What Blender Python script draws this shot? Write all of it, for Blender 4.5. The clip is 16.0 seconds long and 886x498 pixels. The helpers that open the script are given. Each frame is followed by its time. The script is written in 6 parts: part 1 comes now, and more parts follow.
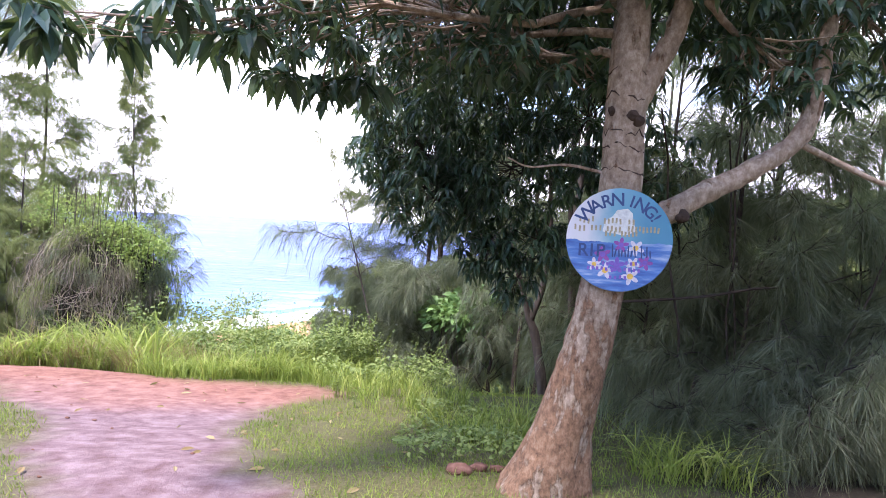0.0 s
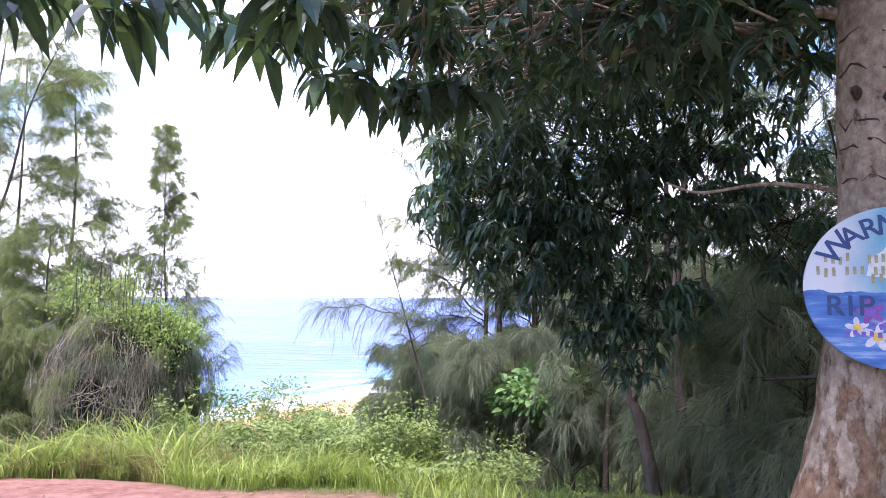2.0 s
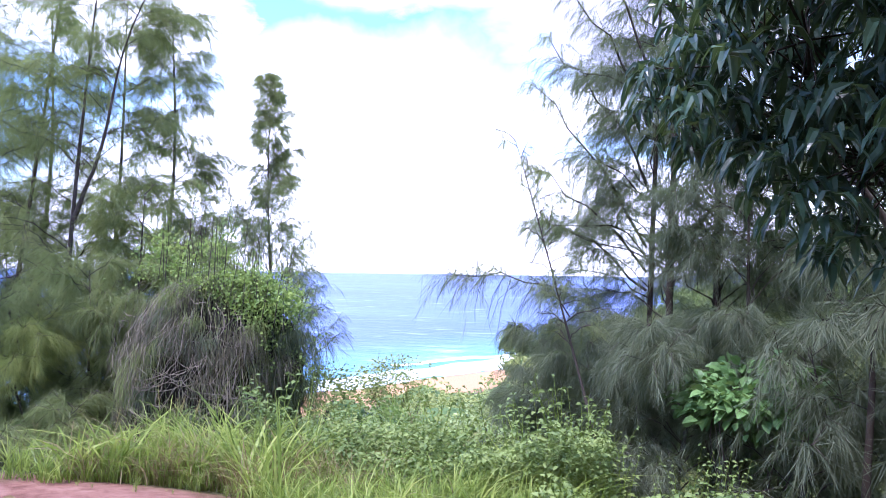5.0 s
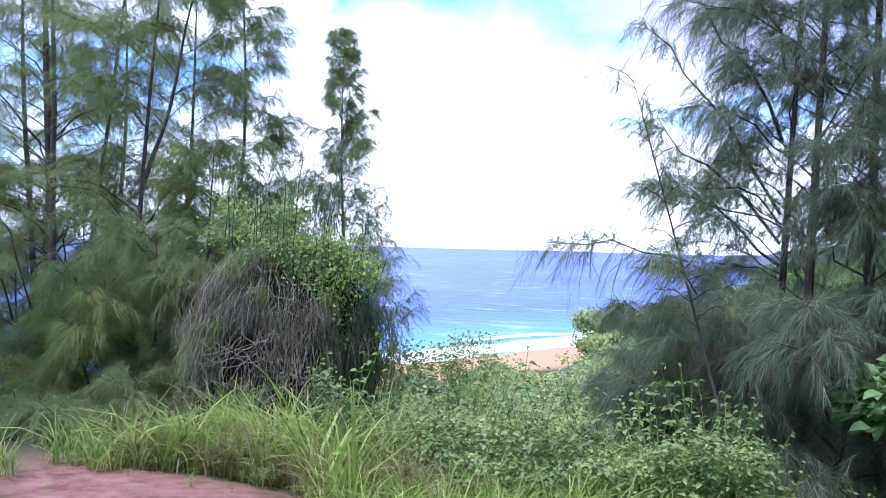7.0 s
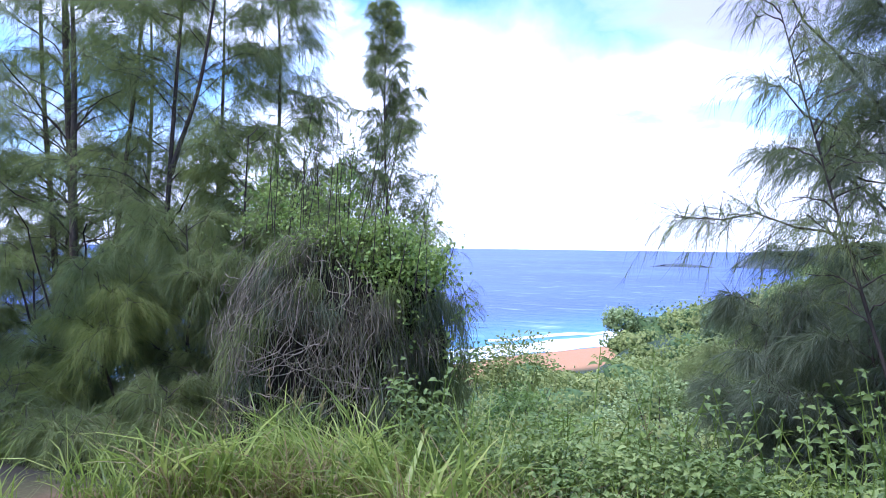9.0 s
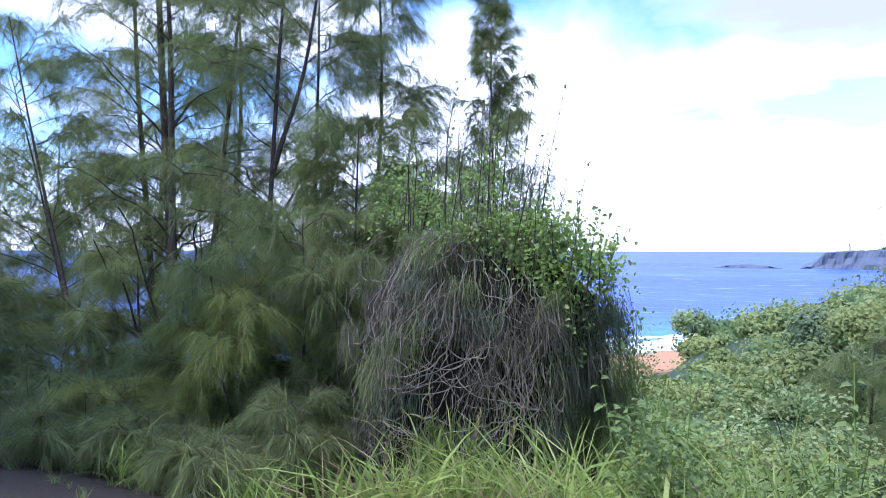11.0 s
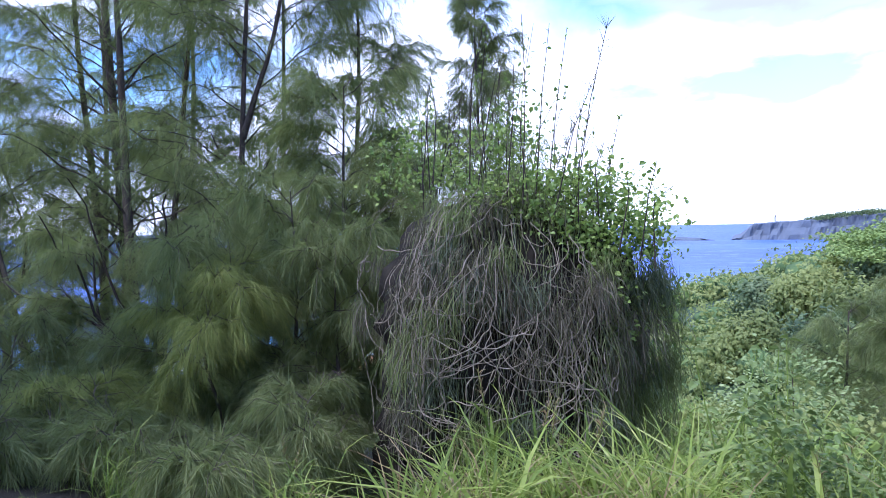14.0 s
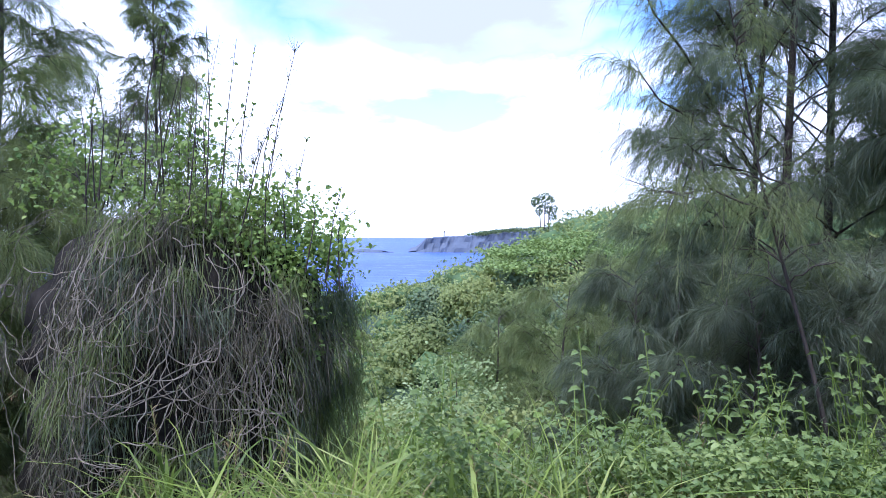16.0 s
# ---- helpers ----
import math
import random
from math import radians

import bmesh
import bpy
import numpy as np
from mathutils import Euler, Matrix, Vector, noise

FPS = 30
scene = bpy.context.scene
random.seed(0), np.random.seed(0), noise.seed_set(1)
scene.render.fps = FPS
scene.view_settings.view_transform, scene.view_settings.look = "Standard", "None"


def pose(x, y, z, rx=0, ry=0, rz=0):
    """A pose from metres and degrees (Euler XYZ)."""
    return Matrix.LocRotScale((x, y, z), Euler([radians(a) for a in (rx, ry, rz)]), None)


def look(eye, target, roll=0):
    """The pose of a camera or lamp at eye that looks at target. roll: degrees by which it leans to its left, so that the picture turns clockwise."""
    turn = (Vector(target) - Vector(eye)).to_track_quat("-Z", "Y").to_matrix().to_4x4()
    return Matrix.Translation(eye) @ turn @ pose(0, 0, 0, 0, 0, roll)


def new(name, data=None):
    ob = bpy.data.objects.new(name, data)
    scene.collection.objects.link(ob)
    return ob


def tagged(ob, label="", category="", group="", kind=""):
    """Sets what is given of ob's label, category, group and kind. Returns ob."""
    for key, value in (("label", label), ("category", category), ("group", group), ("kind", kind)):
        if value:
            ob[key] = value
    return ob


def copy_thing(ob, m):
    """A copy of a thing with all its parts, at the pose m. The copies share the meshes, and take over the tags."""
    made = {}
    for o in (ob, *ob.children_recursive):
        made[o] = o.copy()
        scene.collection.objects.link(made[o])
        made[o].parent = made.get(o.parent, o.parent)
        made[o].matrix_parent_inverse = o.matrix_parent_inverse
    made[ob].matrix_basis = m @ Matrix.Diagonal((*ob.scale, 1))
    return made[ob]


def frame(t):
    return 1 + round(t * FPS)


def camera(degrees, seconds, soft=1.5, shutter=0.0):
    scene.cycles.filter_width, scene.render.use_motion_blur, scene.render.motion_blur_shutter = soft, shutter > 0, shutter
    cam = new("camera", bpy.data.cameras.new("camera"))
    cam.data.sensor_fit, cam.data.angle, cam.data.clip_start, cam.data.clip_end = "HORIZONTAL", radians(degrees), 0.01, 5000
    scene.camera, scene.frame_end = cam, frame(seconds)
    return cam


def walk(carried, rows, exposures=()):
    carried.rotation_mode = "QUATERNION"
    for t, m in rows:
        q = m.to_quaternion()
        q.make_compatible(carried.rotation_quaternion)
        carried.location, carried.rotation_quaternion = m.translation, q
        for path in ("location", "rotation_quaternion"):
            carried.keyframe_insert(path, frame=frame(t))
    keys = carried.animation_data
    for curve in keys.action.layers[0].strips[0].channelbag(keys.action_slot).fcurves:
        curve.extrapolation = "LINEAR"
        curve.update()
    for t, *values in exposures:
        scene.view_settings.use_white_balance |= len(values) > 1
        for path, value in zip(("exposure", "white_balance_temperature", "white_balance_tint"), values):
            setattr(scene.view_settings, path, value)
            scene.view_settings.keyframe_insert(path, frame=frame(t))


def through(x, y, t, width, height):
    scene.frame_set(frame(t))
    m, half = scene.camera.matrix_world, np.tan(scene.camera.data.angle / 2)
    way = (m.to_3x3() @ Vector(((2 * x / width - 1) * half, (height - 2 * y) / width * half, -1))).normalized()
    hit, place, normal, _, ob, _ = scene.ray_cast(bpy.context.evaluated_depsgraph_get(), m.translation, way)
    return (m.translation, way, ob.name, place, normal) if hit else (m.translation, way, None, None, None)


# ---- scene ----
cam = camera(68.6, 16.0, soft=0.8)
PATH = [
    (0, (-0.693, 2.169, 1.405), (-0.762, 4.166, 1.327), 2.8),
    (0.5, (-0.759, 2.507, 1.4), (-0.84, 4.505, 1.446), 1.6),
    (1, (-0.968, 2.865, 1.352), (-1.068, 4.86, 1.461), 0.9),
    (1.5, (-1.177, 3.179, 1.348), (-1.284, 5.171, 1.491), 0.6),
    (2, (-1.319, 3.586, 1.326), (-1.482, 5.575, 1.466), 0.1),
    (2.5, (-1.457, 4.091, 1.251), (-1.716, 6.07, 1.392), 0.1),
    (3, (-1.652, 4.52, 1.208), (-1.97, 6.491, 1.33), 0.4),
    (3.5, (-1.886, 4.994, 1.256), (-2.24, 6.959, 1.365), 0.5),
    (3.7, (-1.995, 5.188, 1.243), (-2.357, 7.152, 1.341), 0.3),
    (5.8, (-2.437, 6.495, 1.146), (-3.035, 8.403, 1.183), 1.7),
    (6, (-2.513, 6.629, 1.14), (-3.142, 8.527, 1.164), 1.8),
    (6.5, (-2.702, 6.896, 1.087), (-3.369, 8.781, 1.091), 1.6),
    (7, (-2.891, 7.141, 1.057), (-3.575, 9.021, 1.045), 1.5),
    (7.5, (-3.117, 7.411, 1.014), (-3.841, 9.275, 1.001), 1.4),
    (8, (-3.4, 7.645, 0.963), (-4.125, 9.509, 0.947), 1.2),
    (8.5, (-3.675, 7.934, 0.91), (-4.407, 9.795, 0.895), 0.9),
    (9, (-3.978, 8.201, 0.85), (-4.727, 10.056, 0.839), 0.7),
    (9.5, (-4.27, 8.489, 0.787), (-5.112, 10.303, 0.776), 0.6),
    (10, (-4.623, 8.641, 0.808), (-5.518, 10.43, 0.814), 0.4),
    (10.2, (-4.772, 8.642, 0.806), (-5.678, 10.425, 0.81), 0.3),
    (12.3, (-6.029, 8.747, 0.725), (-6.866, 10.563, 0.701), -1.0),
    (12.5, (-6.088, 8.826, 0.713), (-6.899, 10.655, 0.681), -1.1),
    (13, (-6.246, 8.975, 0.654), (-7.0, 10.827, 0.61), -1.2),
    (13.5, (-6.365, 9.033, 0.645), (-7.116, 10.885, 0.579), -1.4),
    (14, (-6.383, 9.033, 0.657), (-7.125, 10.889, 0.588), -1.1),
    (14.5, (-6.369, 9.022, 0.69), (-7.036, 10.907, 0.625), -1.0),
    (15, (-6.357, 9.033, 0.716), (-6.735, 10.996, 0.65), -0.7),
    (15.5, (-6.364, 9.031, 0.74), (-6.399, 11.03, 0.688), -0.4),
    (16, (-6.368, 9.026, 0.749), (-6.186, 11.017, 0.706), 0.2),
]
EXPOSURES = [(0, 1.68, 6120, 30), (1, 1.80, 6080, 31), (2, 1.64, 5930, 32), (3.5, 1.46, 5580, 33), (6, 1.12, 5230, 30), (9, 0.66, 5110, 25), (16, 0.62, 5120, 25)]
walk(cam, [(t, look(eye, target, roll)) for t, eye, target, roll in PATH], EXPOSURES)

# ---- light ----
SUN_EL, SUN_AZ = 64.0, 215.0
world = bpy.data.worlds.new("sky")
scene.world = world
world.use_nodes = True
wn, wl = world.node_tree.nodes, world.node_tree.links
wn.clear()
w_out = wn.new("ShaderNodeOutputWorld")
w_sky = wn.new("ShaderNodeTexSky")
w_sky.sky_type, w_sky.sun_disc = "NISHITA", False
w_sky.sun_elevation, w_sky.sun_rotation = radians(SUN_EL), radians(SUN_AZ)
w_sky_bg = wn.new("ShaderNodeBackground")
w_sky_bg.inputs["Strength"].default_value = 0.15
w_cl_bg = wn.new("ShaderNodeBackground")
w_cl_bg.inputs["Strength"].default_value = 1.3
w_mix = wn.new("ShaderNodeMixShader")
w_tc = wn.new("ShaderNodeTexCoord")
w_sep = wn.new("ShaderNodeSeparateXYZ")
wl.new(w_tc.outputs["Generated"], w_sep.inputs[0])


def w_math(op, a, b):
    n = wn.new("ShaderNodeMath")
    n.operation = op
    for i, v in enumerate((a, b)):
        if isinstance(v, (int, float)):
            n.inputs[i].default_value = v
        else:
            wl.new(v, n.inputs[i])
    return n.outputs[0]


w_h = w_math("ADD", w_math("MAXIMUM", w_sep.outputs["Z"], 0.0), 0.22)
w_comb = wn.new("ShaderNodeCombineXYZ")
wl.new(w_math("DIVIDE", w_sep.outputs["X"], w_h), w_comb.inputs[0])
wl.new(w_math("DIVIDE", w_sep.outputs["Y"], w_h), w_comb.inputs[1])
w_comb.inputs[2].default_value = 3.1
w_n1 = wn.new("ShaderNodeTexNoise")
w_n1.inputs["Scale"].default_value, w_n1.inputs["Detail"].default_value, w_n1.inputs["Roughness"].default_value = 1.5, 8, 0.58
wl.new(w_comb.outputs[0], w_n1.inputs["Vector"])
w_r1 = wn.new("ShaderNodeValToRGB")
w_r1.color_ramp.elements[0].position, w_r1.color_ramp.elements[1].position = 0.47, 0.62
wl.new(w_n1.outputs["Fac"], w_r1.inputs["Fac"])
# near the horizon the cloud bank closes up
w_low = wn.new("ShaderNodeMapRange")
w_low.inputs["From Min"].default_value, w_low.inputs["From Max"].default_value = -0.05, 0.05
w_low.inputs["To Min"].default_value, w_low.inputs["To Max"].default_value = 1.0, 0.0
w_n3 = wn.new("ShaderNodeTexNoise")
w_n3.inputs["Scale"].default_value, w_n3.inputs["Detail"].default_value = 5.0, 7
wl.new(w_tc.outputs["Generated"], w_n3.inputs["Vector"])
w_side = wn.new("ShaderNodeValToRGB")
while len(w_side.color_ramp.elements) < 6:
    w_side.color_ramp.elements.new(0.5)
for e_, (p_, c_) in zip(w_side.color_ramp.elements, ((0.10, 0.10), (0.20, 0.20), (0.30, 0.31), (0.50, 0.28), (0.60, 0.25), (1.0, 0.24))):
    e_.position, e_.color = p_, (c_, c_, c_, 1)
wl.new(w_math("ADD", w_math("MULTIPLY", w_sep.outputs["X"], 0.5), 0.5), w_side.inputs["Fac"])
w_edge = w_math("ADD", w_math("SUBTRACT", w_sep.outputs["Z"], w_side.outputs["Color"]), w_math("MULTIPLY", w_math("SUBTRACT", w_n3.outputs["Fac"], 0.5), 0.22))
wl.new(w_edge, w_low.inputs["Value"])
w_fac = w_math("MAXIMUM", w_r1.outputs["Color"], w_low.outputs["Result"])


def w_patch(x0, z0, hw, hh, ragged):
    """How far a direction lies inside a ragged patch of cloud or clear sky: 1 in it, 0 outside."""
    du = w_math("DIVIDE", w_math("SUBTRACT", w_sep.outputs["X"], x0), hw)
    dv = w_math("DIVIDE", w_math("SUBTRACT", w_sep.outputs["Z"], z0), hh)
    r = w_math("SQRT", w_math("ADD", w_math("MULTIPLY", du, du), w_math("MULTIPLY", dv, dv)), 0)
    r = w_math("ADD", r, w_math("MULTIPLY", w_math("SUBTRACT", w_n4.outputs["Fac"], 0.5), ragged))
    m = wn.new("ShaderNodeMapRange")
    m.interpolation_type = "SMOOTHSTEP"
    m.inputs["From Min"].default_value, m.inputs["From Max"].default_value = 0.55, 1.15
    m.inputs["To Min"].default_value, m.inputs["To Max"].default_value = 1.0, 0.0
    wl.new(r, m.inputs["Value"])
    return m.outputs["Result"]


w_map = wn.new("ShaderNodeMapping")
w_map.inputs["Scale"].default_value = (7.0, 7.0, 18.0)
wl.new(w_tc.outputs["Generated"], w_map.inputs["Vector"])
w_n4 = wn.new("ShaderNodeTexNoise")
w_n4.inputs["Scale"].default_value, w_n4.inputs["Detail"].default_value = 1.0, 6
wl.new(w_map.outputs["Vector"], w_n4.inputs["Vector"])
w_gap = w_math("MAXIMUM", w_patch(0.10, 0.19, 0.20, 0.035, 3.0), w_patch(0.42, 0.20, 0.16, 0.03, 3.0))
w_high = w_patch(-0.30, 0.45, 0.30, 0.075, 1.0)
w_grey = w_patch(0.09, 0.345, 0.25, 0.105, 1.1)
w_fac = w_math("MAXIMUM", w_math("MULTIPLY", w_fac, w_math("SUBTRACT", 1.0, w_math("MULTIPLY", w_gap, 0.8))), w_math("MAXIMUM", w_grey, w_high))
w_n2 = wn.new("ShaderNodeTexNoise")
w_n2.inputs["Scale"].default_value, w_n2.inputs["Detail"].default_value = 0.9, 4
wl.new(w_comb.outputs[0], w_n2.inputs["Vector"])
w_r2 = wn.new("ShaderNodeValToRGB")
w_r2.color_ramp.elements[0].position, w_r2.color_ramp.elements[1].position = 0.42, 0.62
w_r2.color_ramp.elements[0].color, w_r2.color_ramp.elements[1].color = (1.25, 1.27, 1.32, 1), (0.60, 0.63, 0.80, 1)
wl.new(w_n2.outputs["Fac"], w_r2.inputs["Fac"])
w_cm = wn.new("ShaderNodeMixRGB")
wl.new(w_low.outputs["Result"], w_cm.inputs["Fac"])
wl.new(w_r2.outputs["Color"], w_cm.inputs["Color1"])
w_cm.inputs["Color2"].default_value = (1.22, 1.25, 1.3, 1)
w_cg = wn.new("ShaderNodeMixRGB")
wl.new(w_grey, w_cg.inputs["Fac"])
wl.new(w_cm.outputs["Color"], w_cg.inputs["Color1"])
w_cg.inputs["Color2"].default_value = (0.44, 0.45, 0.58, 1)
wl.new(w_cg.outputs["Color"], w_cl_bg.inputs["Color"])
w_tint = wn.new("ShaderNodeMixRGB")
w_tint.blend_type, w_tint.inputs["Fac"].default_value = "MULTIPLY", 1.0
wl.new(w_sky.outputs["Color"], w_tint.inputs["Color1"])
w_tint.inputs["Color2"].default_value = (1.05, 1.38, 1.62, 1)
wl.new(w_tint.outputs["Color"], w_sky_bg.inputs["Color"])
wl.new(w_fac, w_mix.inputs["Fac"])
wl.new(w_sky_bg.outputs[0], w_mix.inputs[1])
wl.new(w_cl_bg.outputs[0], w_mix.inputs[2])
wl.new(w_mix.outputs[0], w_out.inputs["Surface"])

sun = new("sun", bpy.data.lights.new("sun", "SUN"))
sun.data.energy, sun.data.angle, sun.data.color = 3.3, radians(10), (1.0, 0.95, 0.86)
_el, _az = radians(SUN_EL), radians(SUN_AZ)
sun.matrix_world = look((0, 0, 30), Vector((0, 0, 30)) - Vector((math.sin(_az) * math.cos(_el), math.cos(_az) * math.cos(_el), math.sin(_el))))

# ---- materials ----


def node_mat(name):
    m = bpy.data.materials.new(name)
    m.use_nodes = True
    nt = m.node_tree
    return m, nt, nt.nodes["Principled BSDF"], nt.nodes["Material Output"]


def noise_node(nt, scale, detail=4, rough=0.55, stretch=None, coord="Object"):
    tc = nt.nodes.new("ShaderNodeTexCoord")
    n = nt.nodes.new("ShaderNodeTexNoise")
    n.inputs["Scale"].default_value, n.inputs["Detail"].default_value, n.inputs["Roughness"].default_value = scale, detail, rough
    if stretch:
        mp = nt.nodes.new("ShaderNodeMapping")
        mp.inputs["Scale"].default_value = stretch
        nt.links.new(tc.outputs[coord], mp.inputs["Vector"])
        nt.links.new(mp.outputs["Vector"], n.inputs["Vector"])
    else:
        nt.links.new(tc.outputs[coord], n.inputs["Vector"])
    return n


def ramp_node(nt, fac, stops):
    r = nt.nodes.new("ShaderNodeValToRGB")
    while len(r.color_ramp.elements) < len(stops):
        r.color_ramp.elements.new(0.5)
    for e, (p, c) in zip(r.color_ramp.elements, stops):
        e.position, e.color = p, (*c, 1)
    nt.links.new(fac, r.inputs["Fac"])
    return r


def mix_node(nt, fac, a, b, kind="MIX"):
    m = nt.nodes.new("ShaderNodeMixRGB")
    m.blend_type = kind
    for sock, v in zip(("Fac", "Color1", "Color2"), (fac, a, b)):
        if isinstance(v, (int, float)):
            m.inputs[sock].default_value = v
        elif isinstance(v, tuple):
            m.inputs[sock].default_value = (*v, 1)
        else:
            nt.links.new(v, m.inputs[sock])
    return m


def bump_node(nt, bsdf, height, strength, distance=0.01):
    b = nt.nodes.new("ShaderNodeBump")
    b.inputs["Strength"].default_value, b.inputs["Distance"].default_value = strength, distance
    nt.links.new(height, b.inputs["Height"])
    nt.links.new(b.outputs["Normal"], bsdf.inputs["Normal"])
    return b


def leaf_mat(name, dark, mid, light, rough=0.5, through=0.35, clump=1.2, vary=0.55):
    """Leaf colours that change from leaf to leaf and, slowly, from clump to clump; some light passes through."""
    m, nt, bsdf, out = node_mat(name)
    geo = nt.nodes.new("ShaderNodeNewGeometry")
    big = noise_node(nt, clump, 3)
    add = nt.nodes.new("ShaderNodeMath")
    add.operation = "MULTIPLY_ADD"
    nt.links.new(geo.outputs["Random Per Island"], add.inputs[0])
    add.inputs[1].default_value = vary
    sub = nt.nodes.new("ShaderNodeMath")
    sub.operation = "MULTIPLY_ADD"
    nt.links.new(big.outputs["Fac"], sub.inputs[0])
    sub.inputs[1].default_value, sub.inputs[2].default_value = 1.4, -0.205 - vary / 2
    nt.links.new(sub.outputs[0], add.inputs[2])
    r = ramp_node(nt, add.outputs[0], [(0.1, dark), (0.5, mid), (0.95, light)])
    nt.links.new(r.outputs["Color"], bsdf.inputs["Base Color"])
    bsdf.inputs["Roughness"].default_value = rough
    bsdf.inputs["Specular IOR Level"].default_value = 0.15 if rough > 0.55 else 0.28
    tr = nt.nodes.new("ShaderNodeBsdfTranslucent")
    warm = mix_node(nt, 0.5, r.outputs["Color"], (0.22, 0.30, 0.05))
    nt.links.new(warm.outputs["Color"], tr.inputs["Color"])
    ms = nt.nodes.new("ShaderNodeMixShader")
    ms.inputs["Fac"].default_value = through
    nt.links.new(bsdf.outputs[0], ms.inputs[1])
    nt.links.new(tr.outputs[0], ms.inputs[2])
    nt.links.new(ms.outputs[0], out.inputs["Surface"])
    return m


def bark_mat(name, dark, mid, light, scale=9.0, stretch=(1, 1, 0.35), bump=0.6):
    m, nt, bsdf, out = node_mat(name)
    a = noise_node(nt, scale, 8, 0.65, stretch)
    b = noise_node(nt, scale * 0.22, 3)
    r = ramp_node(nt, a.outputs["Fac"], [(0.32, dark), (0.5, mid), (0.68, light)])
    mx = mix_node(nt, b.outputs["Fac"], r.outputs["Color"], mid)
    nt.links.new(mx.outputs["Color"], bsdf.inputs["Base Color"])
    bsdf.inputs["Roughness"].default_value = 0.9
    bsdf.inputs["Specular IOR Level"].default_value = 0.12
    bump_node(nt, bsdf, a.outputs["Fac"], bump, 0.02)
    return m


M_mango = leaf_mat("mango_leaf", (0.018, 0.038, 0.030), (0.032, 0.064, 0.046), (0.080, 0.130, 0.058), 0.28, 0.22, 0.8)
M_needle = leaf_mat("ironwood_needle", (0.115, 0.138, 0.056), (0.22, 0.25, 0.104), (0.38, 0.41, 0.175), 0.6, 0.56, 0.9)
# Shaded copy of the ironwood needle: the shade is put into its colour.
M_needle_shaded = leaf_mat("shaded_needle", (0.070, 0.086, 0.058), (0.130, 0.150, 0.098), (0.235, 0.26, 0.165), 0.6, 0.45, 0.9)
M_needle_dry = leaf_mat("dry_needle", (0.060, 0.052, 0.038), (0.130, 0.113, 0.080), (0.245, 0.215, 0.155), 0.8, 0.25, 1.2)
M_vine_leaf = leaf_mat("vine_leaf", (0.10, 0.165, 0.045), (0.225, 0.325, 0.078), (0.42, 0.51, 0.135), 0.45, 0.48, 1.6)
M_shrub_leaf = leaf_mat("shrub_leaf", (0.065, 0.135, 0.045), (0.13, 0.24, 0.075), (0.22, 0.35, 0.12), 0.45, 0.4, 1.0)
M_herb = leaf_mat("herb_leaf", (0.090, 0.140, 0.038), (0.185, 0.245, 0.068), (0.31, 0.37, 0.115), 0.5, 0.35, 1.2)
M_blade = leaf_mat("grass_blade", (0.105, 0.155, 0.030), (0.260, 0.345, 0.060), (0.50, 0.53, 0.150), 0.45, 0.5, 2.2)
M_straw = leaf_mat("dry_blade", (0.170, 0.110, 0.050), (0.270, 0.200, 0.100), (0.400, 0.330, 0.190), 0.7, 0.25, 1.0)
M_turf = leaf_mat("short_grass", (0.11, 0.17, 0.03), (0.19, 0.27, 0.05), (0.31, 0.34, 0.09), 0.6, 0.35, 0.9)
M_far_leaf = leaf_mat("hillside_leaf", (0.125, 0.152, 0.048), (0.25, 0.280, 0.086), (0.41, 0.425, 0.14), 0.6, 0.35, 0.10, 0.28)
M_far_dark = leaf_mat("ridge_leaf", (0.06, 0.09, 0.045), (0.115, 0.155, 0.07), (0.19, 0.23, 0.105), 0.6, 0.25, 0.1)
M_pale_leaf = leaf_mat("pale_shrub_leaf", (0.16, 0.22, 0.075), (0.28, 0.35, 0.13), (0.42, 0.48, 0.22), 0.5, 0.35, 0.8)
M_flat_crown = leaf_mat("feathery_leaf", (0.13, 0.19, 0.05), (0.21, 0.28, 0.075), (0.30, 0.37, 0.11), 0.6, 0.3, 0.15)
M_bark_mango, nt, bsdf, _ = node_mat("mango_bark")
mb_f = noise_node(nt, 26, 9, 0.7, (1, 1, 0.7))
mb_p = noise_node(nt, 9.0, 6, 0.62, (1.5, 1.5, 0.55))
mb_b = noise_node(nt, 2.2, 3)
pale = ramp_node(nt, mb_f.outputs["Fac"], [(0.30, (0.150, 0.108, 0.076)), (0.48, (0.280, 0.215, 0.158)), (0.66, (0.420, 0.350, 0.275))])
peel = ramp_node(nt, mb_f.outputs["Fac"], [(0.30, (0.055, 0.033, 0.021)), (0.50, (0.190, 0.115, 0.070)), (0.72, (0.310, 0.215, 0.145))])
mb_tc = nt.nodes.new("ShaderNodeTexCoord")
mb_s = nt.nodes.new("ShaderNodeSeparateXYZ")
nt.links.new(mb_tc.outputs["Object"], mb_s.inputs[0])
mb_h = nt.nodes.new("ShaderNodeMapRange")
mb_h.inputs["From Min"].default_value, mb_h.inputs["From Max"].default_value = 0.5, 1.5
mb_h.inputs["To Min"].default_value, mb_h.inputs["To Max"].default_value = 0.06, -0.14
nt.links.new(mb_s.outputs["Z"], mb_h.inputs["Value"])
mb_a = nt.nodes.new("ShaderNodeMath")
nt.links.new(mb_p.outputs["Fac"], mb_a.inputs[0])
nt.links.new(mb_h.outputs["Result"], mb_a.inputs[1])
mb_m = ramp_node(nt, mb_a.outputs[0], [(0.46, (0, 0, 0)), (0.53, (1, 1, 1))])
mb_c = mix_node(nt, mb_m.outputs["Color"], pale.outputs["Color"], peel.outputs["Color"])
